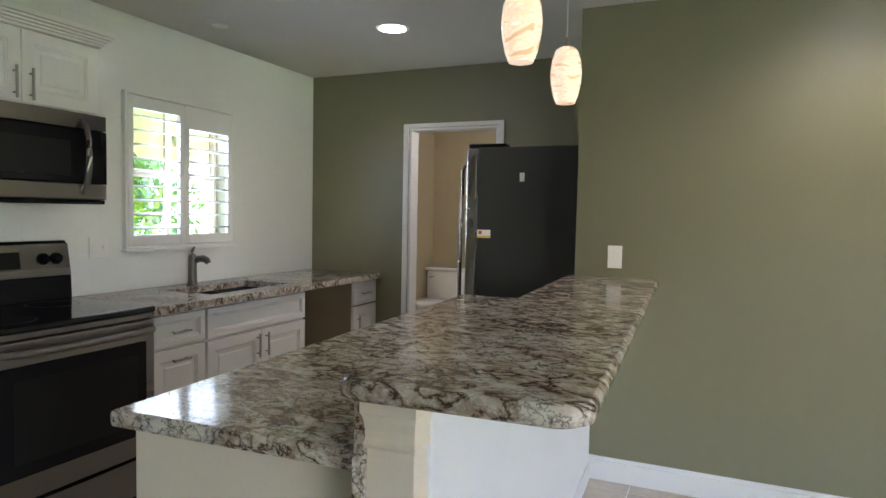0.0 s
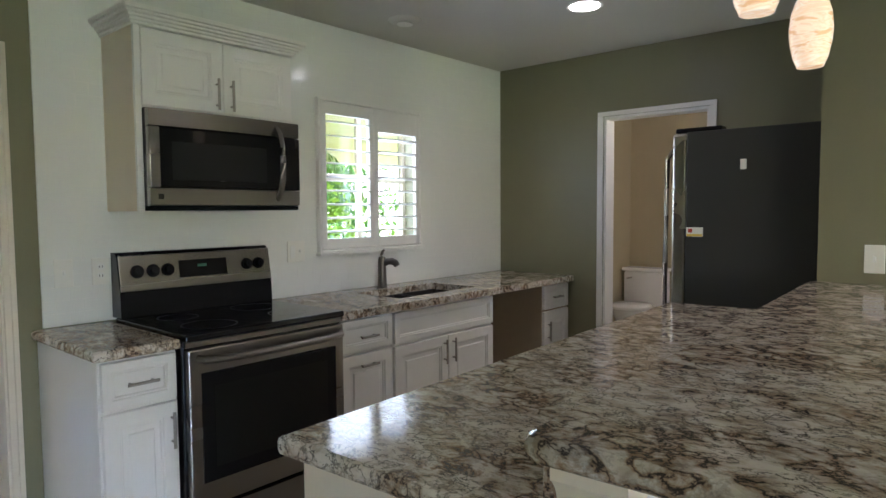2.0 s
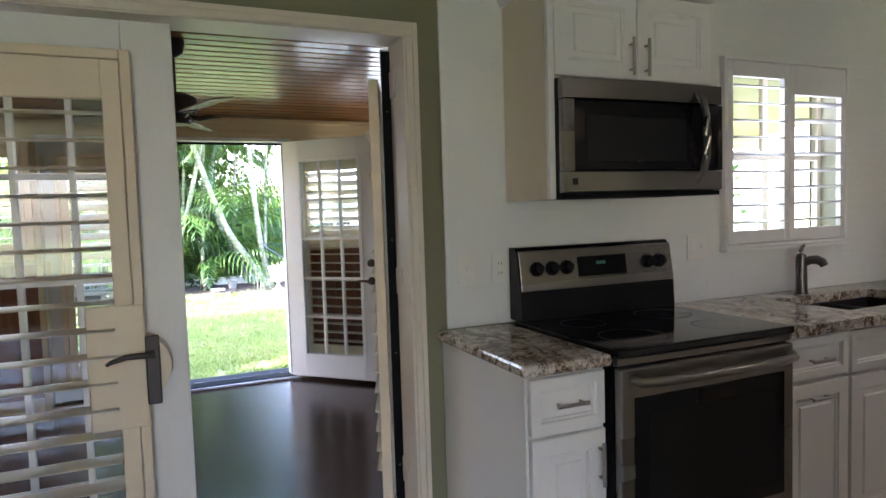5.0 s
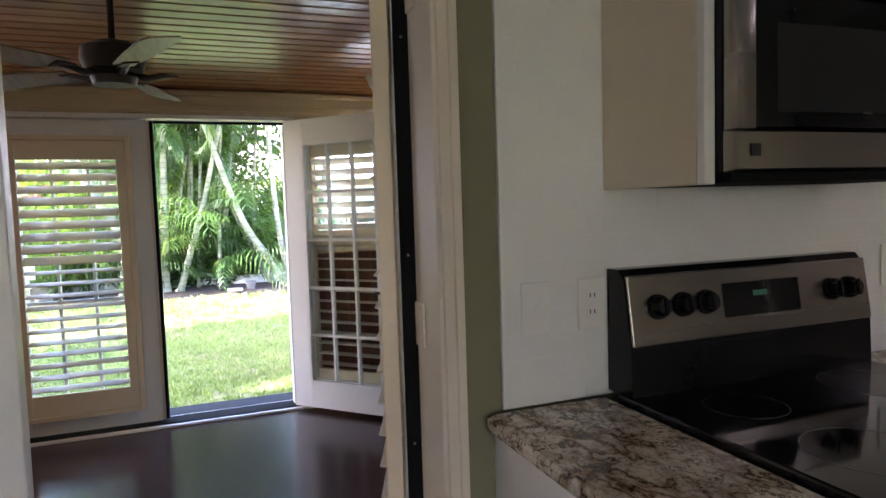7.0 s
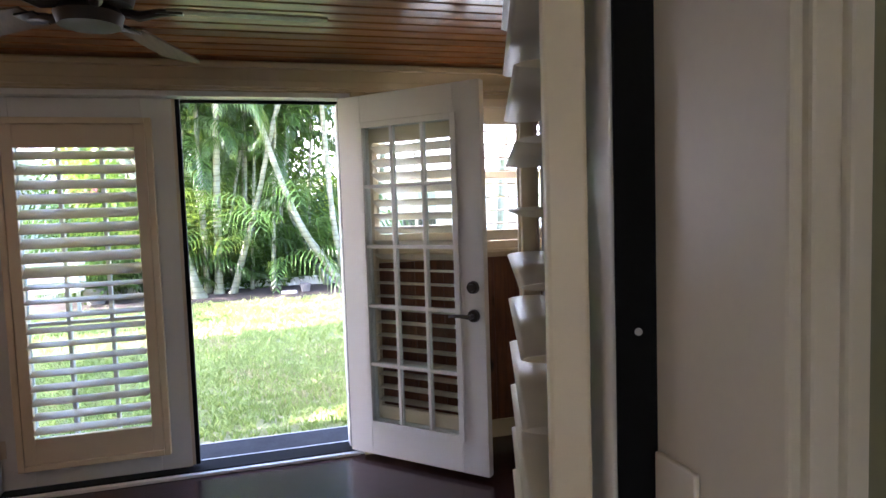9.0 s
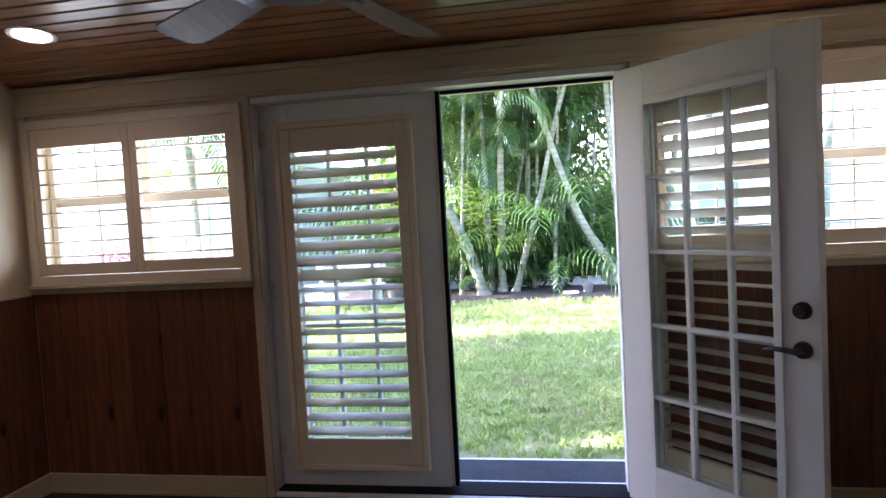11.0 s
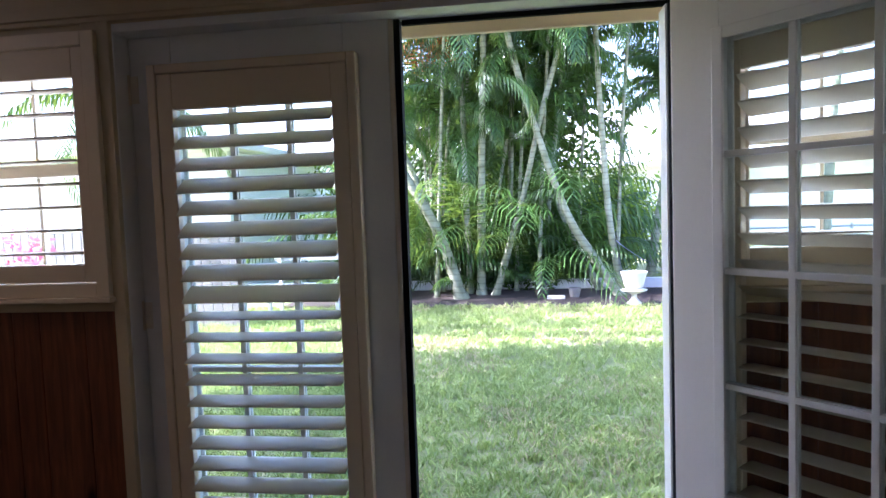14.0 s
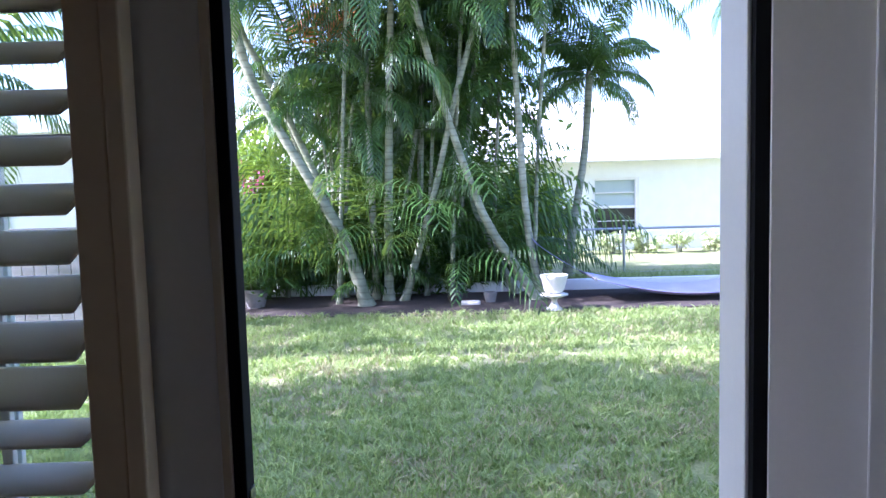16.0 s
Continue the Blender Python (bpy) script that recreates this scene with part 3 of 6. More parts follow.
def door_leaf(name, m, width, height, side, label, handle="lever", lites=(3, 5), sh=(0.055, 0.065, 0.12, 0.09), group="", hinges=True, tilt=0.45, lower=0.0, pitch=0.0715):
    """A glazed leaf with muntins and, on one side, a louvred shutter panel. Local: x along the leaf from its hinge, y its thickness, z up."""
    root = thing(name, 0, 0, 0, label, "door", group)
    root.matrix_basis = m
    t, st, tr, br = 0.044, 0.150, 0.160, 0.19

    def b(nm, x0, x1, y0, y1, z0, z1, mat=M_WHITE, bev=0.003, parent=root, lab=""):
        bm = bmesh.new()
        box(bm, x0, x1, y0, y1, z0, z1, bev)
        bmesh.ops.transform(bm, matrix=m, verts=bm.verts)
        return part(nm, bm, mat, parent, lab)
    b("stile", 0.002, st, -t / 2, t / 2, 0.012, height)
    b("stile", width - st, width - 0.002, -t / 2, t / 2, 0.012, height)
    b("rail", st, width - st, -t / 2, t / 2, height - tr, height)
    b("rail", st, width - st, -t / 2, t / 2, 0.012, br)
    # glazing bead on both faces
    x0, x1, z0, z1 = st, width - st, br, height - tr
    for s in (-1, 1):
        bm = bmesh.new()
        for d in ((x0 - 0.018, x0 + 0.014, z0 - 0.018, z1 + 0.018), (x1 - 0.014, x1 + 0.018, z0 - 0.018, z1 + 0.018), (x0 + 0.014, x1 - 0.014, z0 - 0.018, z0 + 0.014), (x0 + 0.014, x1 - 0.014, z1 - 0.014, z1 + 0.018)):
            box(bm, d[0], d[1], *sorted((s * (t / 2 + 0.0005), s * (t / 2 + 0.010))), d[2], d[3], 0.003)
        bmesh.ops.transform(bm, matrix=m, verts=bm.verts)
        part("glazing_bead", bm, M_WHITE, root)
    pane = b("pane", x0, x1, -0.004, 0.004, z0, z1, M_GLASS, 0.0)
    pane.visible_shadow = False
    nc, nr = lites
    for i in range(1, nc):
        xx = x0 + (x1 - x0) * i / nc
        for s in (-1, 1):
            b("muntin", xx - 0.009, xx + 0.009, *sorted((s * 0.0045, s * 0.016)), z0, z1, bev=0.002)
    for i in range(1, nr):
        zz = z0 + (z1 - z0) * i / nr
        for s in (-1, 1):
            b("muntin", x0, x1, *sorted((s * 0.0045, s * 0.0155)), zz - 0.009, zz + 0.009, bev=0.002)
    # shutter frame and panel
    xa, xb, top, bot = sh
    sx0, sx1, sz0, sz1 = xa, width - xb, 0.108, height - 0.103
    yf = side * (t / 2 + 0.012)
    bm = bmesh.new()
    fw = 0.030
    for d in ((sx0, sx0 + fw, sz0, sz1), (sx1 - fw, sx1, sz0, sz1), (sx0 + fw, sx1 - fw, sz0, sz0 + fw), (sx0 + fw, sx1 - fw, sz1 - fw, sz1)):
        box(bm, d[0], d[1], *sorted((side * (t / 2 + 0.011), side * (t / 2 + 0.052))), d[2], d[3], 0.004)
    bmesh.ops.transform(bm, matrix=m, verts=bm.verts)
    part("shutter_frame", bm, M_SHUT, root)
    shutter_parts(root, sx0 + fw + 0.002, sx1 - fw - 0.002, sz0 + fw + 0.002, sz1 - fw - 0.002, side * (t / 2 + 0.034), m, stile=0.052, top=top, bottom=bot, tilt=-side * tilt, lower=-side * lower, pitch=pitch, chord=0.086)
    # furniture
    hx = width - (0.108 if handle == "lever_plate" else 0.062)
    if handle == "lever_plate":
        for s in (-1, 1):
            yy = s * (t / 2 + (0.0575 if s == side else 0.0))
            pl = b("handle_plate", hx - 0.021, hx + 0.021, *sorted((yy + s * 0.0005, yy + s * 0.009)), 0.77, 0.99, M_BRONZE, 0.004, lab="dark bronze handle plate")
            bm = bmesh.new()
            cyl(bm, (hx, yy, 0.935), (hx, yy + s * 0.055, 0.935), 0.010)
            tube(bm, [(hx + 0.008, yy + s * 0.055, 0.935), (hx - 0.03, yy + s * 0.056, 0.938), (hx - 0.07, yy + s * 0.055, 0.938), (hx - 0.115, yy + s * 0.052, 0.926), (hx - 0.128, yy + s * 0.050, 0.918)], [0.010, 0.010, 0.009, 0.007, 0.005])
            bmesh.ops.transform(bm, matrix=m, verts=bm.verts)
            part("lever", bm, M_BRONZE, pl, smooth=True)
    elif handle == "lever":
        for s in (-1, 1):
            yy = s * (t / 2)
            for zz, nm in ((0.955, "deadbolt"), (0.815, "lever_handle")):
                bm = bmesh.new()
                cyl(bm, (hx, yy, zz), (hx, yy + s * 0.018, zz), 0.032, 0.029, 20)
                if nm == "deadbolt":
                    cyl(bm, (hx, yy + s * 0.018, zz), (hx, yy + s * 0.034, zz), 0.020, 0.017, 16)
                else:
                    cyl(bm, (hx, yy + s * 0.018, zz), (hx, yy + s * 0.058, zz), 0.011)
                    tube(bm, [(hx + 0.008, yy + s * 0.056, zz), (hx - 0.04, yy + s * 0.058, zz + 0.004), (hx - 0.09, yy + s * 0.054, zz + 0.002), (hx - 0.118, yy + s * 0.046, zz - 0.006)], [0.011, 0.010, 0.008, 0.005])
                bmesh.ops.transform(bm, matrix=m, verts=bm.verts)
                part(nm, bm, M_BRONZE, root, "black metal", smooth=True)
    elif handle == "bolt":
        b("edge_strip", width - 0.0015, width + 0.014, -t / 2 - 0.004, t / 2 + 0.010, 0.02, height - 0.002, M_TRIM, 0.002)
        b("edge_seal", width + 0.0145, width + 0.035, -t / 2, t / 2 - 0.004, 0.02, height - 0.002, M_RUBBER, 0.002, lab="black edge seal")
        b("strike_plate", width + 0.0355, width + 0.0375, -0.012, 0.012, 0.78, 0.90, M_NICKEL, 0.0, lab="metal strike plate")
    if handle == "lever_plate":
        y0, y1 = sorted((side * (t / 2 + 0.016), side * (t / 2 + 0.056)))
        b("handle_guard", width - 0.290, width - 0.128, y0, y1, 0.70, 1.09, M_SHUT, 0.004, lab="shutter block cut round the handle")
        bm = bmesh.new()
        cyl(bm, (hx - 0.055, side * (t / 2 + 0.0005), 0.890), (hx - 0.055, side * (t / 2 + 0.0575), 0.890), 0.112, 0.108, 48)
        bmesh.ops.transform(bm, matrix=m, verts=bm.verts)
        part("handle_rosette", bm, M_SHUT, root, smooth=True)
    if handle == "none":
        b("edge_seal", -0.006, 0.0015, -0.019, 0.019, 0.02, height - 0.01, M_RUBBER, 0.001, lab="black edge seal with screws")
        for zz in (0.35, 0.80, 1.245, 1.74):
            bm = bmesh.new()
            cyl(bm, (-0.0068, 0, zz), (-0.006, 0, zz), 0.0035, seg=12)
            bmesh.ops.transform(bm, matrix=m, verts=bm.verts)
            part("screw", bm, M_GUN, root)
    if hinges:
        for zz in (0.22, 1.02, 1.78):
            bm = bmesh.new()
            cyl(bm, (-0.004, side * (t / 2 + 0.004), zz - 0.05), (-0.004, side * (t / 2 + 0.004), zz + 0.05), 0.007, seg=10)
            box(bm, 0.0, 0.03, *sorted((side * (t / 2 + 0.0005), side * (t / 2 + 0.003))), zz - 0.045, zz + 0.045)
            bmesh.ops.transform(bm, matrix=m, verts=bm.verts)
            part("hinge", bm, M_TRIM, root, smooth=True)
    return root


door_leaf("garden_door_leaf", pose(XO + 0.050, -0.670, 0.02, 0, 0, 90), 0.889, 1.95, -1, "closed white garden door leaf with cream louvred shutter", "bolt", group="garden doors", sh=(0.09, 0.098, 0.115, 0.13), tilt=0.62, lower=0.20)
door_leaf("garden_door_leaf", pose(-6.350, 1.071, 0.02, 0, 0, 43.9), 0.862, 1.95, 1, "white glazed garden door leaf standing open inwards", "lever", group="garden doors", sh=(0.09, 0.085, 0.115, 0.13))
door_leaf("kitchen_door_leaf", pose(-3.262, -0.563, 0.012, 0, 0, 90), 0.768, 1.98, -1, "closed white glazed door leaf with louvred shutter", "lever_plate", group="kitchen double doors", sh=(0.065, 0.125, 0.12, 0.09), tilt=0.06, lower=0.06, pitch=0.081)
door_leaf("kitchen_door_leaf", pose(-3.345, 0.962, 0.012, 0, 0, 160), 0.768, 1.98, 1, "white door leaf with louvres, open into the sunroom", "none", group="kitchen double doors", hinges=False, tilt=0.02, lower=0.02, pitch=0.081)

# hinge plates on the open side of the kitchen door
for zz in (0.35, 1.10, 1.85):
    hg = structure("hinge_kitchen_door", [(-3.330, -3.275, 0.9685, 0.9745, zz - 0.05, zz + 0.05)], M_TRIM, "painted hinge plate on the jamb", "hinge", 0.002)


# ---- windows ----
def shutter_window(name, m, width, height, panels, label, depth=0.12, lites=(2, 2), pitch=0.076, tilt=0.0, top=0.06, bottom=0.06, frame_w=0.035, stile=0.04, tops=None, mat=None, proud=0.045, lip=0.045):
    """A window in its opening, sash and glass outside, with louvred panels inside. Local: x along, y out of the room, z up from the opening's foot."""
    root = thing(name, 0, 0, 0, label, "window")
    root.matrix_basis = m
    root["kind"] = "structure"

    mat = mat or M_SHUT

    def b(nm, x0, x1, y0, y1, z0, z1, mt=None, bev=0.003):
        bm = bmesh.new()
        box(bm, x0, x1, y0, y1, z0, z1, bev)
        bmesh.ops.transform(bm, matrix=m, verts=bm.verts)
        return part(nm, bm, mt or mat, root)
    # inner frame, standing a little proud of the wall
    for d in ((-lip, 0, -lip, height + lip), (width, width + lip, -lip, height + lip), (0, width, -lip, 0), (0, width, height, height + lip)):
        b("window_frame", d[0], d[1], -proud, 0.035 if 0 <= d[0] < width else -0.001, d[2], d[3])
    b("window_sill", -lip - 0.01, width + lip + 0.01, -proud - 0.015, -0.003, -lip - 0.017, -lip - 0.001)
    # sash
    for d in ((0, 0.035, 0, height), (width - 0.035, width, 0, height), (0.035, width - 0.035, 0, 0.035), (0.035, width - 0.035, height - 0.035, height), (0.035, width - 0.035, height * 0.5 - 0.022, height * 0.5 + 0.022)):
        b("sash", d[0], d[1], depth - 0.035, depth, d[2], d[3], M_TRIM)
    for i in range(1, lites[0] * len(panels)):
        xx = width * i / (lites[0] * len(panels))
        b("muntin", xx - (0.02 if i % lites[0] == 0 else 0.006), xx + (0.02 if i % lites[0] == 0 else 0.006), depth - 0.030, depth - 0.005, 0.035, height * 0.5 - 0.023, M_TRIM)
        b("muntin", xx - (0.02 if i % lites[0] == 0 else 0.006), xx + (0.02 if i % lites[0] == 0 else 0.006), depth - 0.030, depth - 0.005, height * 0.5 + 0.023, height - 0.036, M_TRIM)
    pane = b("pane", 0.035, width - 0.035, depth - 0.020, depth - 0.015, 0.035, height - 0.035, M_GLASS, 0.0)
    pane.visible_shadow = False
    x = 0.003
    pw = (width - 0.006) / len(panels)
    for i, tl in enumerate(panels):
        shutter_parts(root, x + 0.001, x + pw - 0.001, 0.003, height - 0.003, -0.022, m, mat, stile=stile, top=(tops[i] if tops else top), bottom=bottom, pitch=pitch, chord=0.070, tilt=tl)
        x += pw
    return root


shutter_window("window_kitchen", pose(XK, 2.530, 1.165, 0, 0, 90), 0.82, 0.85, (0.15, -0.12), "kitchen window with white louvred shutters above the sink", 0.13, lites=(1, 1), tops=(0.07, 0.14), stile=0.035, mat=M_WHITE, proud=0.037, lip=0.015)
shutter_window("window_south", pose(XW, -1.90, 1.165, 0, 0, 90), 1.14, 0.765, (0.0, 0.0), "sunroom window with cream louvred shutters", 0.11, lites=(2, 1), tops=(0.095, 0.095))
shutter_window("window_north", pose(XW, 1.215, 1.165, 0, 0, 90), 1.13, 0.765, (0.0, 0.0), "sunroom window with cream louvred shutters", 0.11, lites=(2, 1), tops=(0.095, 0.095))

# pine boards of the wainscot
def wainscot(wall, along_y, a, b, at, z0=0.0, z1=1.07, w=0.142):
    me_cache = {}
    u, k = a, 0
    while u < b - 0.01:
        v = min(u + w * (1.0, 0.72, 1.18, 0.86, 1.3)[k % 5], b)
        k += 1
        key = round(v - u, 3)
        if key not in me_cache:
            bm = bmesh.new()
            box(bm, 0, 0.0125, 0.001, v - u - 0.001, 0, z1 - z0, 0.0025)
            me = bpy.data.meshes.new("plank")
            bm.to_mesh(me)
            bm.free()
            me.materials.append(M_PINE)
            me_cache[key] = me
        m = pose(at + 0.0005, u, z0) if along_y else pose(v, at + 0.0005, z0, 0, 0, 90)
        place_piece("plank", me_cache[key], wall, m)
        u = v


wainscot(wall_garden, True, YS + 0.014, -0.717, XW)
wainscot(wall_garden, True, 1.206, YN, XW)
wainscot(wall_south, False, XW + 0.014, XS, YS)


# ---- kitchen ----
def front(name, parent, x, y0, y1, z0, z1, raised=True, handle=None):
    """A cabinet front facing +x: frame, bead and recessed panel, with a bar pull."""
    bm = bmesh.new()
    r = 0.055 if (z1 - z0) > 0.25 else 0.034
    prof = [(0, 0), (0, 0.0175), (0.0025, 0.020), (r - 0.0025, 0.020), (r, 0.0175), (r + 0.001, 0.014), (r + 0.007, 0.0135), (r + 0.011, 0.008)]
    if raised and z1 - z0 > 0.25:
        prof += [(r + 0.030, 0.008), (r + 0.036, 0.013)]
    rings = [[bm.verts.new((x + d, yy, zz)) for yy, zz in ((y0 + i, z0 + i), (y1 - i, z0 + i), (y1 - i, z1 - i), (y0 + i, z1 - i))] for i, d in prof]
    for p, q in zip(rings, rings[1:]):
        for k in range(4):
            bm.faces.new((p[k], p[(k + 1) % 4], q[(k + 1) % 4], q[k]))
    bm.faces.new(rings[-1])
    bm.faces.new(rings[0][::-1])
    ob = part(name, bm, M_CAB, parent)
    if handle:
        kind, a, b = handle
        bm = bmesh.new()
        xx = x + 0.045
        if kind == "h":
            cyl(bm, (xx, a - 0.055, b), (xx, a + 0.055, b), 0.006, seg=12)
            for s in (-0.04, 0.04):
                cyl(bm, (x + 0.018, a + s, b), (xx, a + s, b), 0.0045, seg=10)
        else:
            cyl(bm, (xx, a, b - 0.068), (xx, a, b + 0.068), 0.006, seg=12)
            for s in (-0.045, 0.045):
                cyl(bm, (x + 0.018, a, b + s), (xx, a, b + s), 0.0045, seg=10)
        part("handle", bm, M_NICKEL, ob, "brushed nickel bar pull", smooth=True)
    return ob


XF = -2.585   # face of the base cabinet bodies


def base_cabinet(y0, y1, label, fronts, side_mat=M_CAB, solid=True):
    root = thing("base_cabinet", (XK + XF) / 2, (y0 + y1) / 2, 0, label, "cabinet", "base cabinets")
    top = 0.873 if solid else 0.66
    bpart("body", (XK + 0.002, XF, y0 + 0.001, y1 - 0.001, 0.10, top), side_mat, root, 0.002)
    if not solid:
        bpart("front_rail", (XF - 0.019, XF, y0 + 0.001, y1 - 0.001, top + 0.0005, 0.873), side_mat, root, 0.002)
        for a in (y0 + 0.001, y1 - 0.019):
            bpart("side_panel", (XK + 0.002, XF - 0.0195, a, a + 0.018, top + 0.0005, 0.873), side_mat, root, 0.001)
    bpart("toe_kick", (XK + 0.002, XF - 0.06, y0 + 0.001, y1 - 0.001, 0.0, 0.099), M_CAB, root)
    for nm, a, b, c, d, h in fronts:
        front(nm, root, XF + 0.0005, a, b, c, d, handle=h)
    return root


base_cabinet(1.095, 1.378, "narrow white base cabinet with drawer beside the stove", [
    ("drawer", 1.105, 1.370, 0.695, 0.862, ("h", 1.238, 0.778)), ("cabinet_door", 1.105, 1.370, 0.115, 0.680, ("v", 1.345, 0.575))])
base_cabinet(2.152, 2.512, "white base cabinet with two drawers", [
    ("drawer", 2.160, 2.504, 0.705, 0.862, ("h", 2.332, 0.775)), ("cabinet_door", 2.160, 2.504, 0.115, 0.690, ("h", 2.332, 0.635))])
base_cabinet(2.514, 3.372, "white double-door sink base cabinet", [
    ("false_front", 2.522, 3.364, 0.700, 0.862, None), ("cabinet_door", 2.522, 2.941, 0.115, 0.685, ("v", 2.905, 0.60)), ("cabinet_door", 2.945, 3.364, 0.115, 0.685, ("v", 2.981, 0.60))], solid=False)
base_cabinet(3.945, 4.292, "narrow white base cabinet in the corner", [
    ("drawer", 3.955, 4.275, 0.700, 0.862, ("h", 4.11, 0.78)), ("cabinet_door", 3.955, 4.275, 0.115, 0.685, ("v", 4.00, 0.55))], side_mat=M_RAW)


structure("wall_patch", [(XK + 0.0005, XK + 0.006, 3.374, 3.944, 0.0, 0.874)], M_BEIGE, "bare tan wall behind the empty dishwasher bay", "wall")


def counter_edge(bm, x0, x1, y0, y1, z0, z1, r=0.012):
    box(bm, x0, x1, y0, y1, z0, z1, r)


bm = bmesh.new()
counter_edge(bm, XK + 0.012, -2.535, 1.070, 1.380, 0.876, 0.915)
tagged(part("countertop", bm, M_GRANITE), "polished cream and brown granite countertop beside the stove", "countertop")
bm = bmesh.new()
SX0, SX1, SY0, SY1 = -3.02, -2.67, 2.66, 3.32
for d in ((XK + 0.012, SX0, 2.150, 4.296), (SX1, -2.535, 2.150, 4.296), (SX0, SX1, 2.150, SY0), (SX0, SX1, SY1, 4.296)):
    box(bm, *d, 0.876, 0.915)
bmesh.ops.remove_doubles(bm, verts=bm.verts, dist=1e-4)
tagged(part("countertop", bm, M_GRANITE), "polished granite countertop with an undermount sink", "countertop")
# sink: two bowls
sink = thing("sink", (SX0 + SX1) / 2, 2.99, 0.87, "stainless steel double-bowl undermount sink", "sink")
for a, b in ((SY0 - 0.005, 2.975), (2.995, SY1 + 0.005)):
    bm = bmesh.new()
    t = 0.006
    x0, x1, z0, z1 = SX0 - 0.005, SX1 + 0.005, 0.69, 0.875
    for d in ((x0, x0 + t, a, b), (x1 - t, x1, a, b), (x0 + t, x1 - t, a, a + t), (x0 + t, x1 - t, b - t, b)):
        box(bm, *d, z0, z1)
    box(bm, x0, x1, a, b, z0 - t, z0)
    cyl(bm, ((x0 + x1) / 2, (a + b) / 2, z0), ((x0 + x1) / 2, (a + b) / 2, z0 + 0.004), 0.04)
    part("bowl", bm, M_SINK, sink)
bpart("divider", (SX0 - 0.004, SX1 + 0.004, 2.9755, 2.9945, 0.80, 0.868), M_STEEL, sink, 0.004)
# faucet
fa = thing("faucet", -3.085, 2.93, 0.915, "brushed nickel single-lever kitchen faucet", "faucet")
bm = bmesh.new()
lathe(bm, [(0.034, 0.916), (0.034, 0.922), (0.029, 0.930), (0.027, 0.96), (0.025, 1.04), (0.025, 1.085), (0.021, 1.103), (0.008, 1.110)], 20, pose(-3.085, 2.93, 0))
part("body", bm, M_GUN, fa, smooth=True)
bm = bmesh.new()
tube(bm, [(-3.075, 2.935, 1.062), (-3.05, 2.946, 1.078), (-3.025, 2.957, 1.080), (-3.005, 2.966, 1.070), (-2.995, 2.970, 1.052)], [0.018, 0.021, 0.022, 0.021, 0.018], 14)
part("spout", bm, M_GUN, fa, smooth=True)
bm = bmesh.new()
tube(bm, [(-3.085, 2.93, 1.098), (-3.088, 2.929, 1.118), (-3.082, 2.934, 1.140), (-3.074, 2.938, 1.150)], [0.013, 0.010, 0.008, 0.006], 12)
part("lever", bm, M_GUN, fa, smooth=True)

# upper cabinet over the microwave
uc = thing("wall_cabinet", -3.0, 1.77, 1.40, "white two-door wall cabinet with crown moulding above the microwave", "cabinet")
UX = -2.885
bpart("body", (XK + 0.011, UX, 1.405, 2.138, 1.815, 2.135), M_CAB, uc, 0.002)
bpart("side_panel", (XK + 0.011, UX, 1.383, 1.4045, 1.392, 2.135), M_PANEL, uc, 0.002, "cream end panel")
bpart("face_strip", (UX + 0.0005, UX + 0.02, 1.383, 1.408, 1.392, 2.135), M_CAB, uc, 0.002)
front("cabinet_door", uc, UX + 0.0005, 1.412, 1.768, 1.822, 2.128, handle=("v", 1.735, 1.90))
front("cabinet_door", uc, UX + 0.0005, 1.772, 2.130, 1.822, 2.128, handle=("v", 1.805, 1.90))
bm = bmesh.new()
for i, (o, a, b) in enumerate(((0.014, 2.136, 2.148), (0.024, 2.1485, 2.160), (0.036, 2.1605, 2.172), (0.050, 2.1725, 2.184), (0.062, 2.1845, 2.204))):
    box(bm, XK + 0.011, UX + 0.012 + o, 1.383 - o * 0.8, 2.138 + o * 0.8, a, b, 0.003)
part("crown_moulding", bm, M_CAB, uc)

# microwave
mw = thing("microwave", -3.0, 1.77, 1.40, "stainless steel over-the-range microwave with black glass door", "microwave")
bpart("body", (XK + 0.011, -2.848, 1.410, 2.132, 1.412, 1.810), M_BLACK, mw, 0.003)
bpart("underside", (XK + 0.02, -2.83, 1.408, 2.134, 1.394, 1.4115), M_RUBBER, mw, 0.003, "dark underside with vent")


def bowed(bm, x, y0, y1, z0, z1, bow, t, seg=12):
    """A front plate that bulges gently towards +x."""
    rows = []
    for i in range(seg + 1):
        u = i / seg
        y, b = y0 + (y1 - y0) * u, bow * (1 - (2 * u - 1) ** 2)
        rows.append([bm.verts.new(c) for c in ((x, y, z0), (x + t + b, y, z0 + 0.004), (x + t + b, y, z1 - 0.004), (x, y, z1))])
    for a, c in zip(rows, rows[1:]):
        for k in range(4):
            bm.faces.new((a[k], c[k], c[(k + 1) % 4], a[(k + 1) % 4]))
    bm.faces.new(rows[0])
    bm.faces.new(rows[-1][::-1])


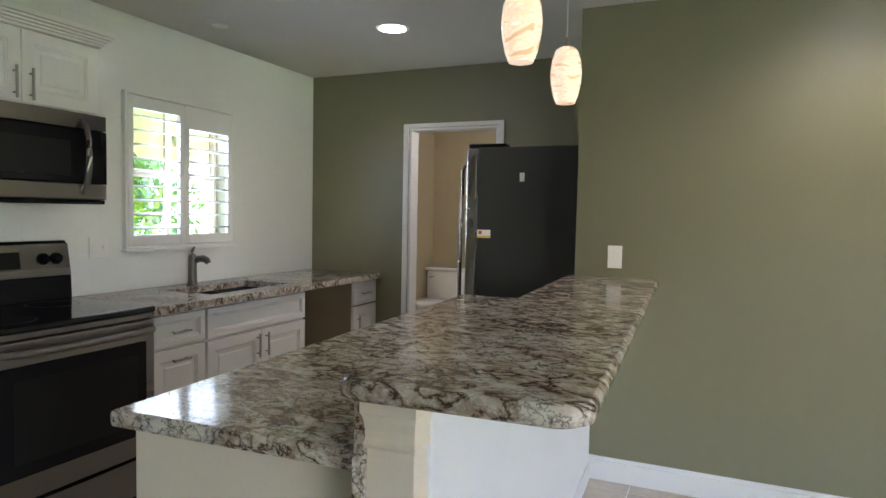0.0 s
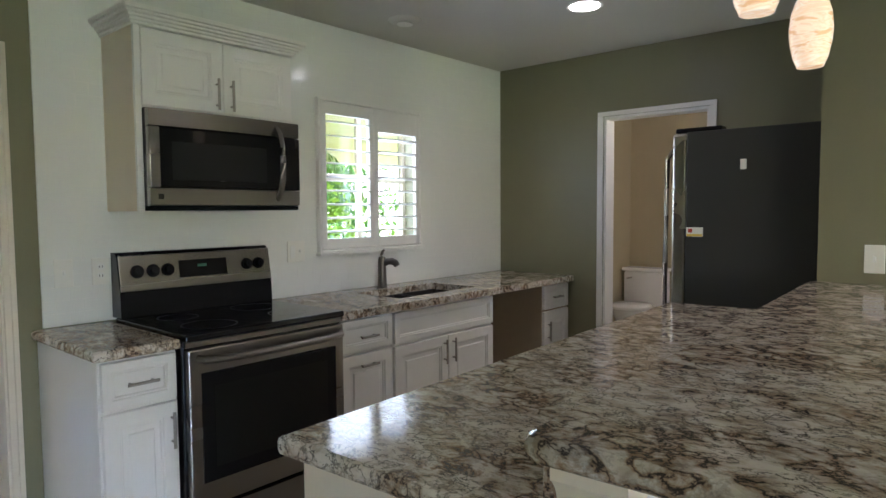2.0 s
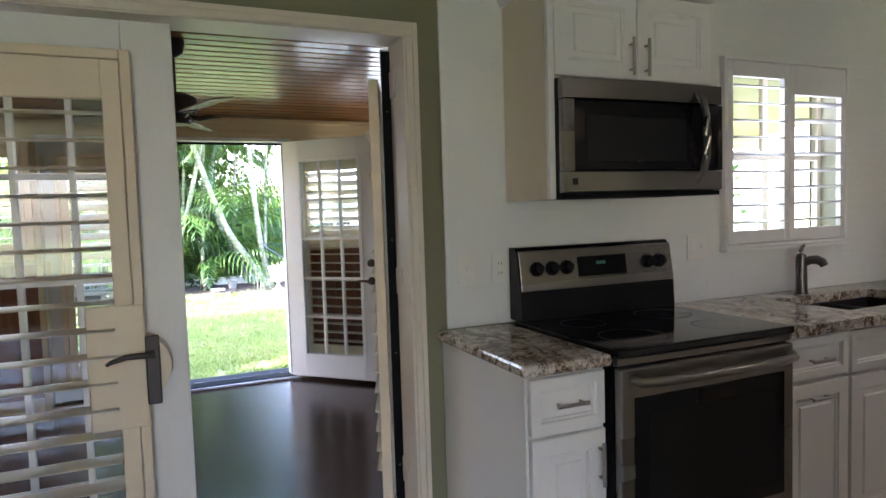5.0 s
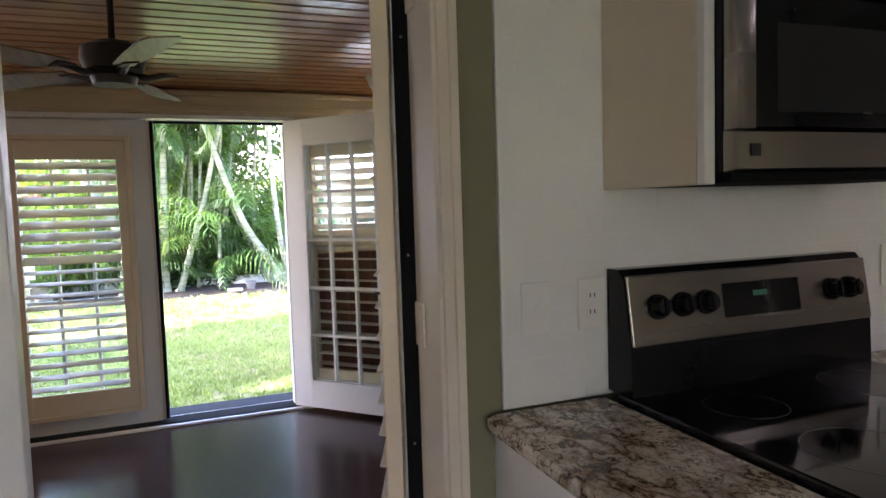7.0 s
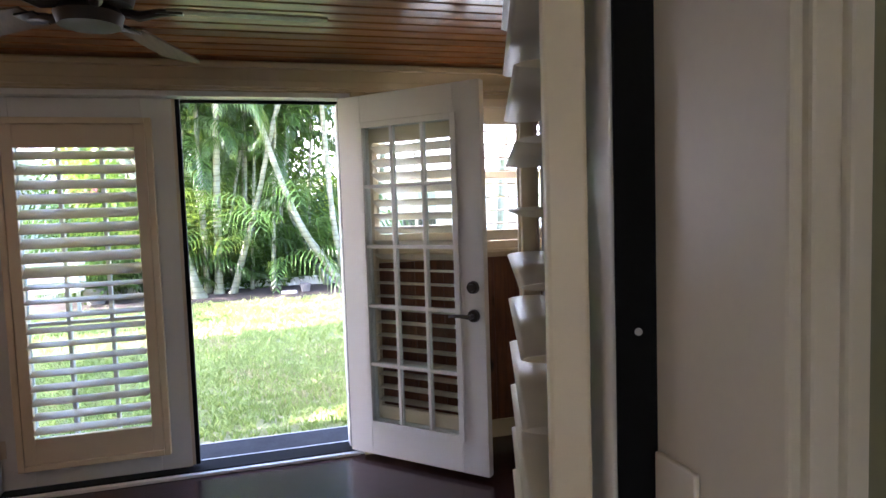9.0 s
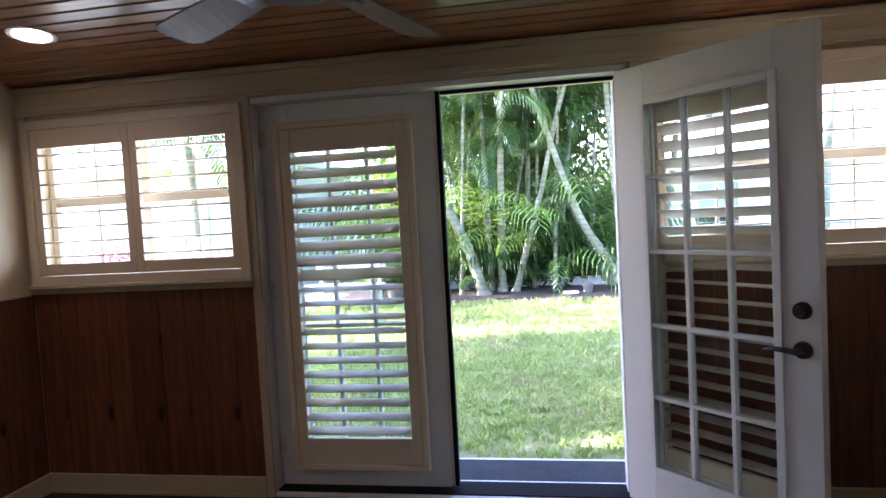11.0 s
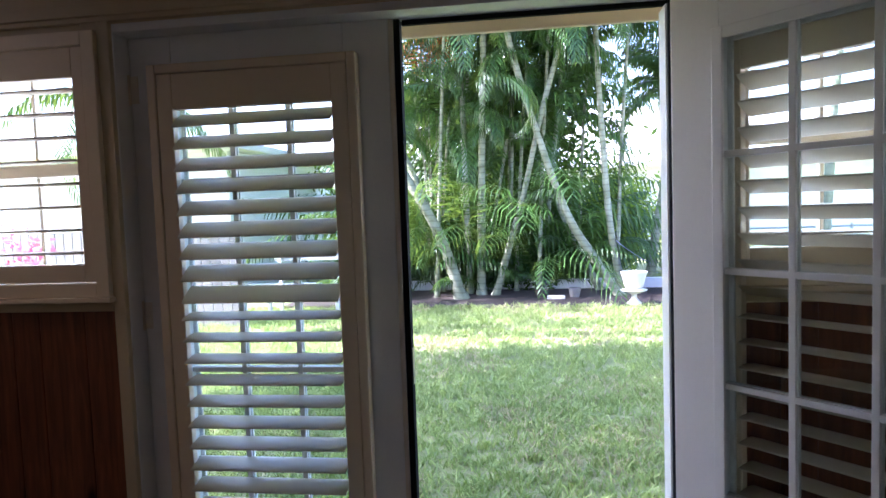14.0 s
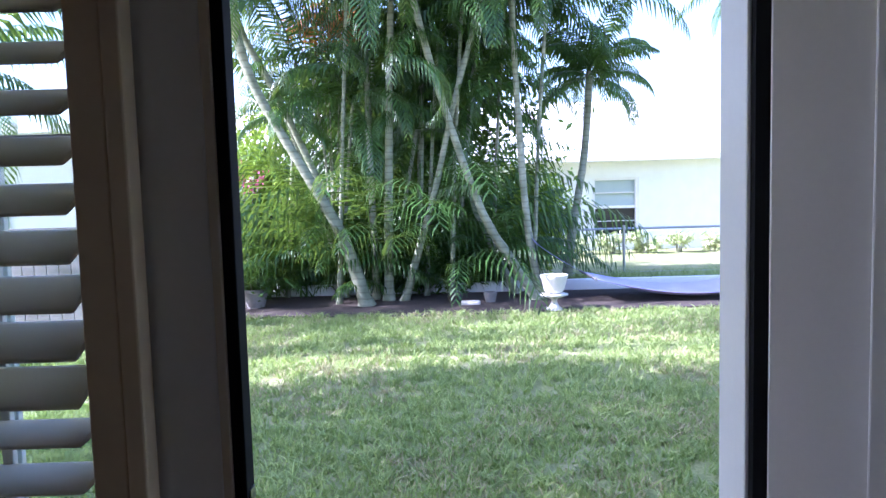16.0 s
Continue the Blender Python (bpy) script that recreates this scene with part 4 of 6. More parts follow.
for nm, y0, y1, z0, z1, mat, t in (("top_panel", 1.410, 2.132, 1.733, 1.809, M_STEEL, 0.030), ("bottom_panel", 1.410, 2.132, 1.413, 1.487, M_STEEL, 0.030),
                                   ("door_side", 1.410, 1.452, 1.4875, 1.7325, M_STEEL, 0.029), ("control_panel", 2.030, 2.132, 1.4875, 1.7325, M_BLACK, 0.029)):
    bm = bmesh.new()
    if y1 - y0 > 0.5:
        bowed(bm, -2.8475, y0, y1, z0, z1, 0.014, t)
    else:
        box(bm, -2.8475, -2.8475 + t + 0.006, y0, y1, z0, z1, 0.003)
    part(nm, bm, mat, mw, smooth=True)
bm = bmesh.new()
bowed(bm, -2.8475, 1.4525, 2.0295, 1.488, 1.732, 0.010, 0.033)
dr = part("door_glass", bm, M_OVEN, mw, "black glass", smooth=True)
bm = bmesh.new()
bowed(bm, -2.813, 1.50, 1.965, 1.515, 1.68, 0.0095, 0.002)
part("window_mesh", bm, plain("mesh_screen", (0.020, 0.020, 0.021), 0.25, relief=0.0, spec=0.25), dr, smooth=True)
bm = bmesh.new()
tube(bm, [(-2.815, 2.005, 1.445), (-2.785, 2.005, 1.475), (-2.768, 2.005, 1.54), (-2.764, 2.005, 1.61), (-2.768, 2.005, 1.68), (-2.785, 2.005, 1.745), (-2.815, 2.005, 1.775)], 0.014, 12)
part("handle", bm, M_STEEL, mw, "curved steel handle", smooth=True)
bpart("badge", (-2.8135, -2.812, 1.440, 1.462, 1.440, 1.462), M_DARK, mw)

# range
rg = thing("range", -2.85, 1.765, 0, "stainless steel electric range with black glass cooktop", "stove")
RY0, RY1 = 1.386, 2.144
bpart("body", (-3.15, -2.55, RY0, RY1, 0.03, 0.900), M_BLACK, rg, 0.003)
bpart("cooktop", (-3.14, -2.515, RY0 - 0.002, RY1 + 0.002, 0.901, 0.928), M_CERAN, rg, 0.006, "black glass ceramic cooktop")
for cx, cy, r in ((-2.68, 1.57, 0.11), (-2.68, 1.95, 0.085), (-2.95, 1.57, 0.085), (-2.95, 1.95, 0.11)):
    bm = bmesh.new()
    bmesh.ops.create_circle(bm, segments=40, radius=r, cap_ends=False, matrix=pose(cx, cy, 0.9285))
    inner = bmesh.ops.create_circle(bm, segments=40, radius=r - 0.003, cap_ends=False, matrix=pose(cx, cy, 0.9285))
    bm.edges.ensure_lookup_table()
    bmesh.ops.bridge_loops(bm, edges=bm.edges)
    part("burner_ring", bm, plain("grey_print", (0.10, 0.10, 0.10), 0.3, relief=0.0), rg)
bm = bmesh.new()
bowed(bm, -2.549, RY0 + 0.004, RY1 - 0.004, 0.872, 0.900, 0.006, 0.020)
part("vent_strip", bm, M_STEEL, rg, smooth=True)
dr = bpart("oven_door", (-2.5495, -2.515, RY0 + 0.006, RY1 - 0.006, 0.250, 0.868), M_STEEL, rg, 0.006, "stainless oven door")
bm = bmesh.new()
bowed(bm, -2.5148, RY0 + 0.055, RY1 - 0.055, 0.345, 0.775, 0.003, 0.003)
gl = part("oven_window", bm, M_OVEN, dr, "black oven glass", smooth=True)
bpart("inner_window", (-2.5118, -2.5082, RY0 + 0.105, RY1 - 0.105, 0.40, 0.72), plain("tinted_pane", (0.016, 0.016, 0.015), 0.10, relief=0.0, spec=0.22), dr)
bm = bmesh.new()
tube(bm, [(-2.50, RY0 + 0.035, 0.838), (-2.475, RY0 + 0.05, 0.832), (-2.465, RY0 + 0.13, 0.828), (-2.462, 1.765, 0.826), (-2.465, RY1 - 0.13, 0.828), (-2.475, RY1 - 0.05, 0.832), (-2.50, RY1 - 0.035, 0.838)], 0.0145, 12)
part("door_handle", bm, M_STEEL, dr, "steel bar handle", smooth=True)
bm = bmesh.new()
bowed(bm, -2.5495, RY0 + 0.006, RY1 - 0.006, 0.065, 0.238, 0.012, 0.022)
part("drawer", bm, M_STEEL, rg, "stainless storage drawer", smooth=True)
# backguard, leaning back
bm = bmesh.new()
prof = [(-3.175, 0.929), (-3.085, 0.929), (-3.090, 1.035), (-3.115, 1.19), (-3.135, 1.212), (-3.175, 1.212)]
for y in (RY0 + 0.001, RY1 - 0.001):
    bm.faces.new([bm.verts.new((x, y, z)) for x, z in prof])
bm.faces.ensure_lookup_table()
bmesh.ops.bridge_loops(bm, edges=bm.edges[:])
bg = part("backguard", bm, M_BLACK, rg, "black backguard")
lean = pose(-3.0895, 0, 1.035, 0, -9.2, 0)


def on_guard(nm, dims, mat, bev=0.002, label=""):
    bm = bmesh.new()
    box(bm, *dims, bev, lean)
    return part(nm, bm, mat, bg, label)


on_guard("control_fascia", (0.0, 0.008, RY0 + 0.004, RY1 - 0.004, 0.008, 0.165), M_STEEL, 0.003, "stainless control panel")
on_guard("display", (0.0085, 0.0105, 1.655, 1.895, 0.050, 0.130), M_OVEN, 0.001, "black clock display")
on_guard("clock_digits", (0.0107, 0.0112, 1.745, 1.79, 0.095, 0.108), plain("green_led", (0.05, 0.22, 0.14), 0.4, relief=0.0), 0.0)
for y in (1.465, 1.535, 1.602, 2.005, 2.070):
    bm = bmesh.new()
    cyl(bm, (0.0085, y, 0.092), (0.018, y, 0.092), 0.029, 0.027, 24)
    cyl(bm, (0.018, y, 0.092), (0.036, y, 0.092), 0.022, 0.018, 20)
    box(bm, 0.034, 0.041, y - 0.004, y + 0.004, 0.072, 0.112, 0.001)
    bmesh.ops.transform(bm, matrix=lean, verts=bm.verts)
    part("knob", bm, M_BLACK, bg, "black control knob", smooth=True)

# peninsula, slightly out of square with the window wall
PM = Matrix.Translation((-0.70, 1.0, 0)) @ pose(0, 0, 0, 0, 0, 2.6)


def pbox(name, dims, mat, parent=None, bev=0.003, label=""):
    bm = bmesh.new()
    box(bm, *dims, bev, PM)
    return part(name, bm, mat, parent, label)


pn = thing("peninsula_cabinet", -1.0, 2.0, 0, "cream panelled peninsula cabinet under the granite", "cabinet")
pbox("body", (-0.655, -0.053, 0.085, 2.50, 0.0, 0.873), M_PANEL, pn)
pbox("base_strip", (-0.66, -0.053, 0.078, 0.0845, 0.0, 0.10), M_PANEL, pn)
bm = bmesh.new()
counter_edge(bm, -0.690, -0.050, 0.040, 2.46, 0.874, 0.915)
bmesh.ops.transform(bm, matrix=PM, verts=bm.verts)
tagged(part("countertop", bm, M_GRANITE), "polished cream, brown and black granite peninsula top", "countertop")
pw = thing("bar_wall", -0.73, 2.1, 0, "white pony wall with a cream pilaster carrying the bar", "half wall")
pbox("pilaster", (-0.025, 0.075, 0.045, 0.110, 0.0, 0.9275), M_PANEL, pw, 0.002, "cream pilaster")
bm = bmesh.new()
# swept profile: bead, cove and square cap, on the front and the outer side
prof = [(0.000, 0.928), (0.009, 0.930), (0.013, 0.937), (0.009, 0.944), (0.006, 0.950), (0.008, 0.968), (0.014, 0.986), (0.024, 1.000), (0.030, 1.004), (0.030, 1.031)]
rows = [[bm.verts.new(PM @ Vector(c)) for c in ((-0.025, 0.0448 - o, z), (0.0752 + o * 0.5, 0.0448 - o, z), (0.0752 + o * 0.5, 0.110, z), (-0.025, 0.110, z))] for o, z in prof]
for a, b in zip(rows, rows[1:]):
    for k in range(4):
        bm.faces.new((a[k], a[(k + 1) % 4], b[(k + 1) % 4], b[k]))
bm.faces.new(rows[0][::-1])
bm.faces.new(rows[-1])
part("capital_moulding", bm, M_PANEL, pw)
pbox("wall_core", (-0.022, 0.083, 0.1105, 2.335, 0.0, 1.031), M_WHITE, pw, 0.004, "white plastered side")
pbox("baseboard", (0.0835, 0.092, 0.112, 2.325, 0.0, 0.10), M_WHITE, pw, 0.002)
pbox("riser", (-0.048, -0.0265, 0.035, 2.335, 0.9155, 1.031), M_GRANITE, pw, 0.002, "granite riser between the counters")
pbox("riser_end", (-0.0485, -0.0265, 0.030, 0.1105, 0.79, 0.9150), M_GRANITE, pw, 0.001)
bm = bmesh.new()
# bar top with a rounded outer corner
z0, z1 = 1.032, 1.072
outline = [(-0.062, 0.012), (-0.052, -0.010), (-0.035, -0.018)] + [(0.345 + 0.06 * math.sin(a), 0.042 - 0.06 * math.cos(a)) for a in [i * math.pi / 16 for i in range(9)]] + [(0.405, 2.345), (-0.062, 2.365)]
rings = []
for off, z in ((0.012, z0), (0.003, z0 + 0.006), (0.0, z0 + 0.016), (0.0, z1 - 0.014), (0.004, z1 - 0.005), (0.012, z1)):
    cx, cy = 0.14, 1.1
    ring = []
    for x, y in outline:
        ring.append(bm.verts.new((x - off * (1 if x > cx else -1), y - off * (1 if y > cy else -1), z)))
    rings.append(ring)
for a, b in zip(rings, rings[1:]):
    for i in range(len(a)):
        j = (i + 1) % len(a)
        bm.faces.new((a[i], a[j], b[j], b[i]))
bm.faces.new(rings[0][::-1])
bm.faces.new(rings[-1])
bmesh.ops.transform(bm, matrix=PM, verts=bm.verts)
bar = part("bar_top", bm, M_GRANITE, smooth=True)
for f in bar.data.polygons:
    f.use_smooth = f.area < 0.02
tagged(bar, "raised polished granite bar top with rounded corner", "countertop")

# fridge
fr = thing("fridge", -1.1, 3.9, 0, "dark grey refrigerator with stainless door edge", "fridge")
bpart("body", (-1.46, -0.82, 3.53, 4.27, 0.02, 1.775), M_FRIDGE, fr, 0.006)
bpart("door", (-1.535, -1.463, 3.532, 4.268, 0.06, 1.770), M_STEEL, fr, 0.012, "stainless steel door")
bm = bmesh.new()
tube(bm, [(-1.535, 3.575, 0.50), (-1.575, 3.575, 0.55), (-1.582, 3.575, 1.1), (-1.575, 3.575, 1.65), (-1.535, 3.575, 1.70)], 0.014, 12)
part("handle", bm, M_STEEL, fr, smooth=True)
bpart("hinge_cover", (-1.53, -1.30, 3.56, 3.64, 1.7755, 1.80), M_BLACK, fr, 0.006)
bpart("magnet", (-1.20, -1.172, 3.525, 3.5295, 1.575, 1.625), M_PLATE, fr, 0.001, "small white magnet")
lb = bpart("energy_label", (-1.455, -1.372, 3.527, 3.5295, 1.245, 1.292), M_PLATE, fr, 0.0, "white and yellow paper label")
bpart("label_print", (-1.453, -1.374, 3.5262, 3.5268, 1.246, 1.258), M_YELLOW, lb)
bpart("label_print", (-1.445, -1.425, 3.5262, 3.5268, 1.265, 1.285), M_RED, lb)


def wall_plate(x, y, z, m, w, h, holes, label, category):
    root = thing("wall_plate", 0, 0, 0, label, category)
    root.matrix_basis = pose(x, y, z) @ m
    w2 = wm(root)
    bm = bmesh.new()
    box(bm, 0.0005, 0.006, -w / 2, w / 2, -h / 2, h / 2, 0.002, w2)
    pl = part("plate", bm, M_PLATE, root)
    for kind, yy in holes:
        bm = bmesh.new()
        if kind == "rocker":
            box(bm, 0.006, 0.0085, yy - 0.016, yy + 0.016, -0.033, 0.033, 0.001, w2)
            part("rocker", bm, M_WHITE, root)
        elif kind == "toggle":
            box(bm, 0.006, 0.014, yy - 0.004, yy + 0.004, -0.006, 0.010, 0.001, w2)
            part("toggle", bm, M_WHITE, root)
            bm = bmesh.new()
            box(bm, 0.0061, 0.0066, yy - 0.007, yy + 0.007, -0.014, 0.014, 0.0, w2)
            part("slot", bm, M_GROUT, root)
        else:
            for s in (-0.019, 0.019):
                bm = bmesh.new()
                cyl(bm, (0.006, yy, s), (0.0075, yy, s), 0.016, seg=20)
                bmesh.ops.transform(bm, matrix=w2, verts=bm.verts)
                so = part("socket", bm, M_WHITE, root)
                for o in (-0.006, 0.006):
                    bm = bmesh.new()
                    box(bm, 0.0076, 0.008, yy + o - 0.0012, yy + o + 0.0012, s - 0.005, s + 0.005, 0.0, w2)
                    part("slot", bm, M_DARK, so)
    return root


TX = XK + 0.0095
wall_plate(TX, 1.20, 1.135, Matrix(), 0.072, 0.116, [("toggle", 0)], "white toggle light switch on the tiles", "light switch")
wall_plate(TX, 1.345, 1.135, Matrix(), 0.072, 0.116, [("socket", 0)], "white double power outlet on the tiles", "outlet")
wall_plate(TX, 2.365, 1.165, Matrix(), 0.115, 0.116, [("rocker", -0.024), ("toggle", 0.024)], "white double switch plate beside the window", "light switch")
wall_plate(-0.625, 3.349, 1.176, pose(0, 0, 0, 0, 0, -90), 0.072, 0.116, [("toggle", 0)], "white light switch on the green wall", "light switch")

# pendant lamps over the bar
for px, py, pz in ((-0.705, 1.90, 1.845), (-0.725, 2.58, 1.835)):
    pd = thing("pendant_lamp", px, py, ZC, "veined amber glass pendant lamp, lit", "lamp", "pendants over the bar")
    bm = bmesh.new()
    rings = [(0.038, 0.0), (0.050, 0.03), (0.060, 0.08), (0.063, 0.12), (0.058, 0.17), (0.045, 0.21), (0.030, 0.222), (0.012, 0.226)]
    lathe(bm, [(r, pz + z) for r, z in rings], 28, pose(px, py, 0))
    part("shade", bm, M_PENDANT, pd, "veined amber glass shade", smooth=True)
    cpart("cap", (px, py, pz + 0.2265), (px, py, pz + 0.262), 0.014, M_NICKEL, pd, 0.008)
    cpart("cord", (px, py, pz + 0.2625), (px, py, ZC - 0.022), 0.0025, M_PLATE, pd, seg=8)
    cpart("canopy", (px, py, ZC - 0.0215), (px, py, ZC - 0.0005), 0.06, M_NICKEL, pd, 0.055, 24)


def downlight(x, y, z, r, watt, tilt=0.0, col=(1, 0.86, 0.68)):
    root = thing("downlight", x, y, z, "round recessed ceiling light, lit", "ceiling light")
    m = pose(x, y, z, 0, tilt, 0)
    bm = bmesh.new()
    lathe(bm, [(r, -0.001), (r + 0.016, -0.004), (r + 0.022, -0.0005), (r + 0.022, 0.0)], 32, m)
    part("trim_ring", bm, M_WHITE, root, smooth=True)
    bm = bmesh.new()
    lathe(bm, [(0.001, -0.009), (r * 0.75, -0.0075), (r - 0.001, -0.0045), (r - 0.001, -0.0042)], 32, m)
    part("lens", bm, M_LAMP, root, "glowing lens", smooth=True)
    lamp("downlight_light", "SPOT", m @ pose(0, 0, -0.03), watt, col, 0.06, spot=150)


downlight(-1.93, 3.32, ZC, 0.075, 0.34)
downlight(0.45, 2.75, ZC, 0.075, 1.2)
root = thing("ceiling_vent", -2.80, 2.86, ZC, "small round white ceiling vent", "vent")
bm = bmesh.new()
lathe(bm, [(0.030, -0.020), (0.060, -0.018), (0.085, -0.010), (0.095, -0.0005), (0.095, 0.0)], 28, pose(-2.80, 2.86, ZC))
part("cover", bm, M_CEIL, root, smooth=True)
cpart("grille", (-2.80, 2.86, ZC - 0.026), (-2.80, 2.86, ZC - 0.0205), 0.045, M_GROUT, root)

# toilet
tl = thing("toilet", -2.92, 6.14, 0, "white porcelain toilet with closed lid", "toilet")
bm = bmesh.new()
box(bm, -3.13, -2.71, 6.38, 6.58, 0.40, 0.755, 0.025)
part("tank", bm, M_PORC, tl, smooth=True)
bpart("tank_lid", (-3.145, -2.695, 6.365, 6.585, 0.756, 0.792), M_PORC, tl, 0.012)
bm = bmesh.new()
lathe(bm, [(0.11, 0.0), (0.12, 0.04), (0.10, 0.14), (0.13, 0.25), (0.18, 0.36), (0.19, 0.420)], 28, Matrix.Translation((-2.92, 6.14, 0)) @ Matrix.Diagonal((1, 1.25, 1, 1)))
part("bowl", bm, M_PORC, tl, smooth=True)
bm = bmesh.new()
lathe(bm, [(0.185, 0.396), (0.195, 0.402), (0.195, 0.425), (0.18, 0.438), (0.05, 0.442)], 28, Matrix.Translation((-2.92, 6.11, 0.025)) @ Matrix.Diagonal((1, 1.25, 1, 1)))
part("seat_lid", bm, M_PORC, tl, smooth=True)
cpart("flush_lever", (-3.09, 6.378, 0.68), (-3.03, 6.362, 0.695), 0.007, M_NICKEL, tl)
# fill lamp and its globe, added out of sight to brighten the toilet room
lamp("wc_light", "POINT", pose(-1.35, 5.3, 2.2), 0.85, (1, 0.93, 0.84), 0.08)
wl = thing("globe_light", -1.35, 5.3, ZC, "unseen white globe added to light the toilet room", "ceiling light")
bm = bmesh.new()
lathe(bm, [(0.05, ZC - 0.001), (0.06, ZC - 0.02), (0.09, ZC - 0.06), (0.07, ZC - 0.11), (0.01, ZC - 0.13)], 24, pose(-1.35, 5.3, 0))
part("globe", bm, M_LAMP, wl, smooth=True)

# ---- sunroom fixtures ----
downlight(-5.74, -1.335, zc_sun(-5.74) - 0.001, 0.072, 0.5, tilt=-5.7, col=(1, 0.76, 0.48))
downlight(-4.30, -1.10, zc_sun(-4.30) - 0.001, 0.072, 1.2, tilt=-5.7, col=(1, 0.76, 0.48))
FX, FY = -4.73, 0.23
fz = zc_sun(FX)
rod = 0.11
fan = thing("ceiling_fan", FX, FY, fz, "dark bronze ceiling fan with pale blades", "ceiling fan")
bm = bmesh.new()
lathe(bm, [(0.020, fz - 0.085), (0.055, fz - 0.06), (0.068, fz - 0.012), (0.068, fz + 0.008)], 24, pose(FX, FY, 0))
part("canopy", bm, M_BRONZE, fan, smooth=True)
cpart("downrod", (FX, FY, fz - 0.16 - rod), (FX, FY, fz - 0.086), 0.013, M_BRONZE, fan)
bm = bmesh.new()
lathe(bm, [(0.03, fz - rod - 0.335), (0.075, fz - rod - 0.33), (0.085, fz - rod - 0.30), (0.075, fz - rod - 0.285), (0.105, fz - rod - 0.275), (0.118, fz - rod - 0.235), (0.112, fz - rod - 0.19), (0.07, fz - rod - 0.168), (0.02, fz - rod - 0.161)], 28, pose(FX, FY, 0))
part("motor", bm, M_BRONZE, fan, smooth=True)
M_BLADE = wood("fan_blade", (0.20, 0.145, 0.085), (0.33, 0.25, 0.15), 0, rough=0.5)
for k in range(5):
    m = pose(FX, FY, fz - rod - 0.285, 0, 0, 20 + 72 * k) @ pose(0, 0, 0, 11, 0, 0)
    bm = bmesh.new()
    tube(bm, [(0.07, 0, 0.0), (0.12, 0, -0.012), (0.17, 0, 0.0), (0.215, 0, 0.004)], [0.012, 0.014, 0.012, 0.008], 8)
    box(bm, 0.16, 0.23, -0.03, 0.03, -0.003, 0.003, 0.001)
    bmesh.ops.transform(bm, matrix=m, verts=bm.verts)
    br = part("blade_iron", bm, M_BRONZE, fan, smooth=True)
    bm = bmesh.new()
    pts = [(0.19, 0.050), (0.40, 0.064), (0.58, 0.068), (0.615, 0.050), (0.622, 0.0)]
    pts = pts + [(x, -y) for x, y in pts[-2::-1]]
    f1 = [bm.verts.new((x, y, 0.0035)) for x, y in pts]
    f2 = [bm.verts.new((x, y, 0.0095)) for x, y in pts]
    bm.faces.new(f1[::-1])
    bm.faces.new(f2)
    for i in range(len(pts)):
        j = (i + 1) % len(pts)
        bm.faces.new((f1[i], f1[j], f2[j], f2[i]))
    bmesh.ops.transform(bm, matrix=m, verts=bm.verts)
    part("blade", bm, M_BLADE, fan, "pale wooden blade")


# ---- garden ----
before_garden = set(bpy.data.objects)
rnd = random.Random(7)
GZ = -0.13


def frond(V, F, o, az, el, length, droop, n=28, wide=0.36):
    """A feather leaf: a bent rachis with two rows of narrow hanging leaflets."""
    d = Vector((math.cos(az), math.sin(az), 0))
    side = Vector((-d.y, d.x, 0))
    p, e = Vector(o), el
    pts, ds = [], []
    for i in range(n + 1):
        pts.append(p.copy())
        t = d * math.cos(e) + Vector((0, 0, math.sin(e)))
        ds.append(t)
        p += t * (length / n)
        e -= droop / n * (0.5 + 1.2 * i / n)
    for i in range(n):                       # rachis
        w = 0.016 * (1 - i / n) + 0.003
        k = len(V)
        V += [tuple(pts[i] + side * w), tuple(pts[i] - side * w), tuple(pts[i + 1] - side * w * 0.9), tuple(pts[i + 1] + side * w * 0.9)]
        F.append((k, k + 1, k + 2, k + 3))
    for i in range(3, n + 1):
        u = i / n
        ln = wide * length * 0.62 * math.sin(math.pi * (0.12 + 0.84 * u)) ** 0.7 + 0.05
        up = ds[i].cross(side)
        for s in (-1, 1):
            lean = 0.55 + 0.5 * u
            q = (side * s + ds[i] * lean - up * 0 + Vector((0, 0, -0.25 - 0.25 * rnd.random()))).normalized()
            a = pts[i]
            b = a + q * ln * 0.55
            c = a + (q + Vector((0, 0, -0.42 - 0.3 * rnd.random()))).normalized() * ln
            w = ds[i] * (0.019 + 0.008 * rnd.random())
            k = len(V)
            V += [tuple(a - w * 0.5), tuple(a + w * 0.5), tuple(b + w), tuple(b - w), tuple(c)]
            F += [(k, k + 1, k + 2, k + 3), (k + 3, k + 2, k + 4)]


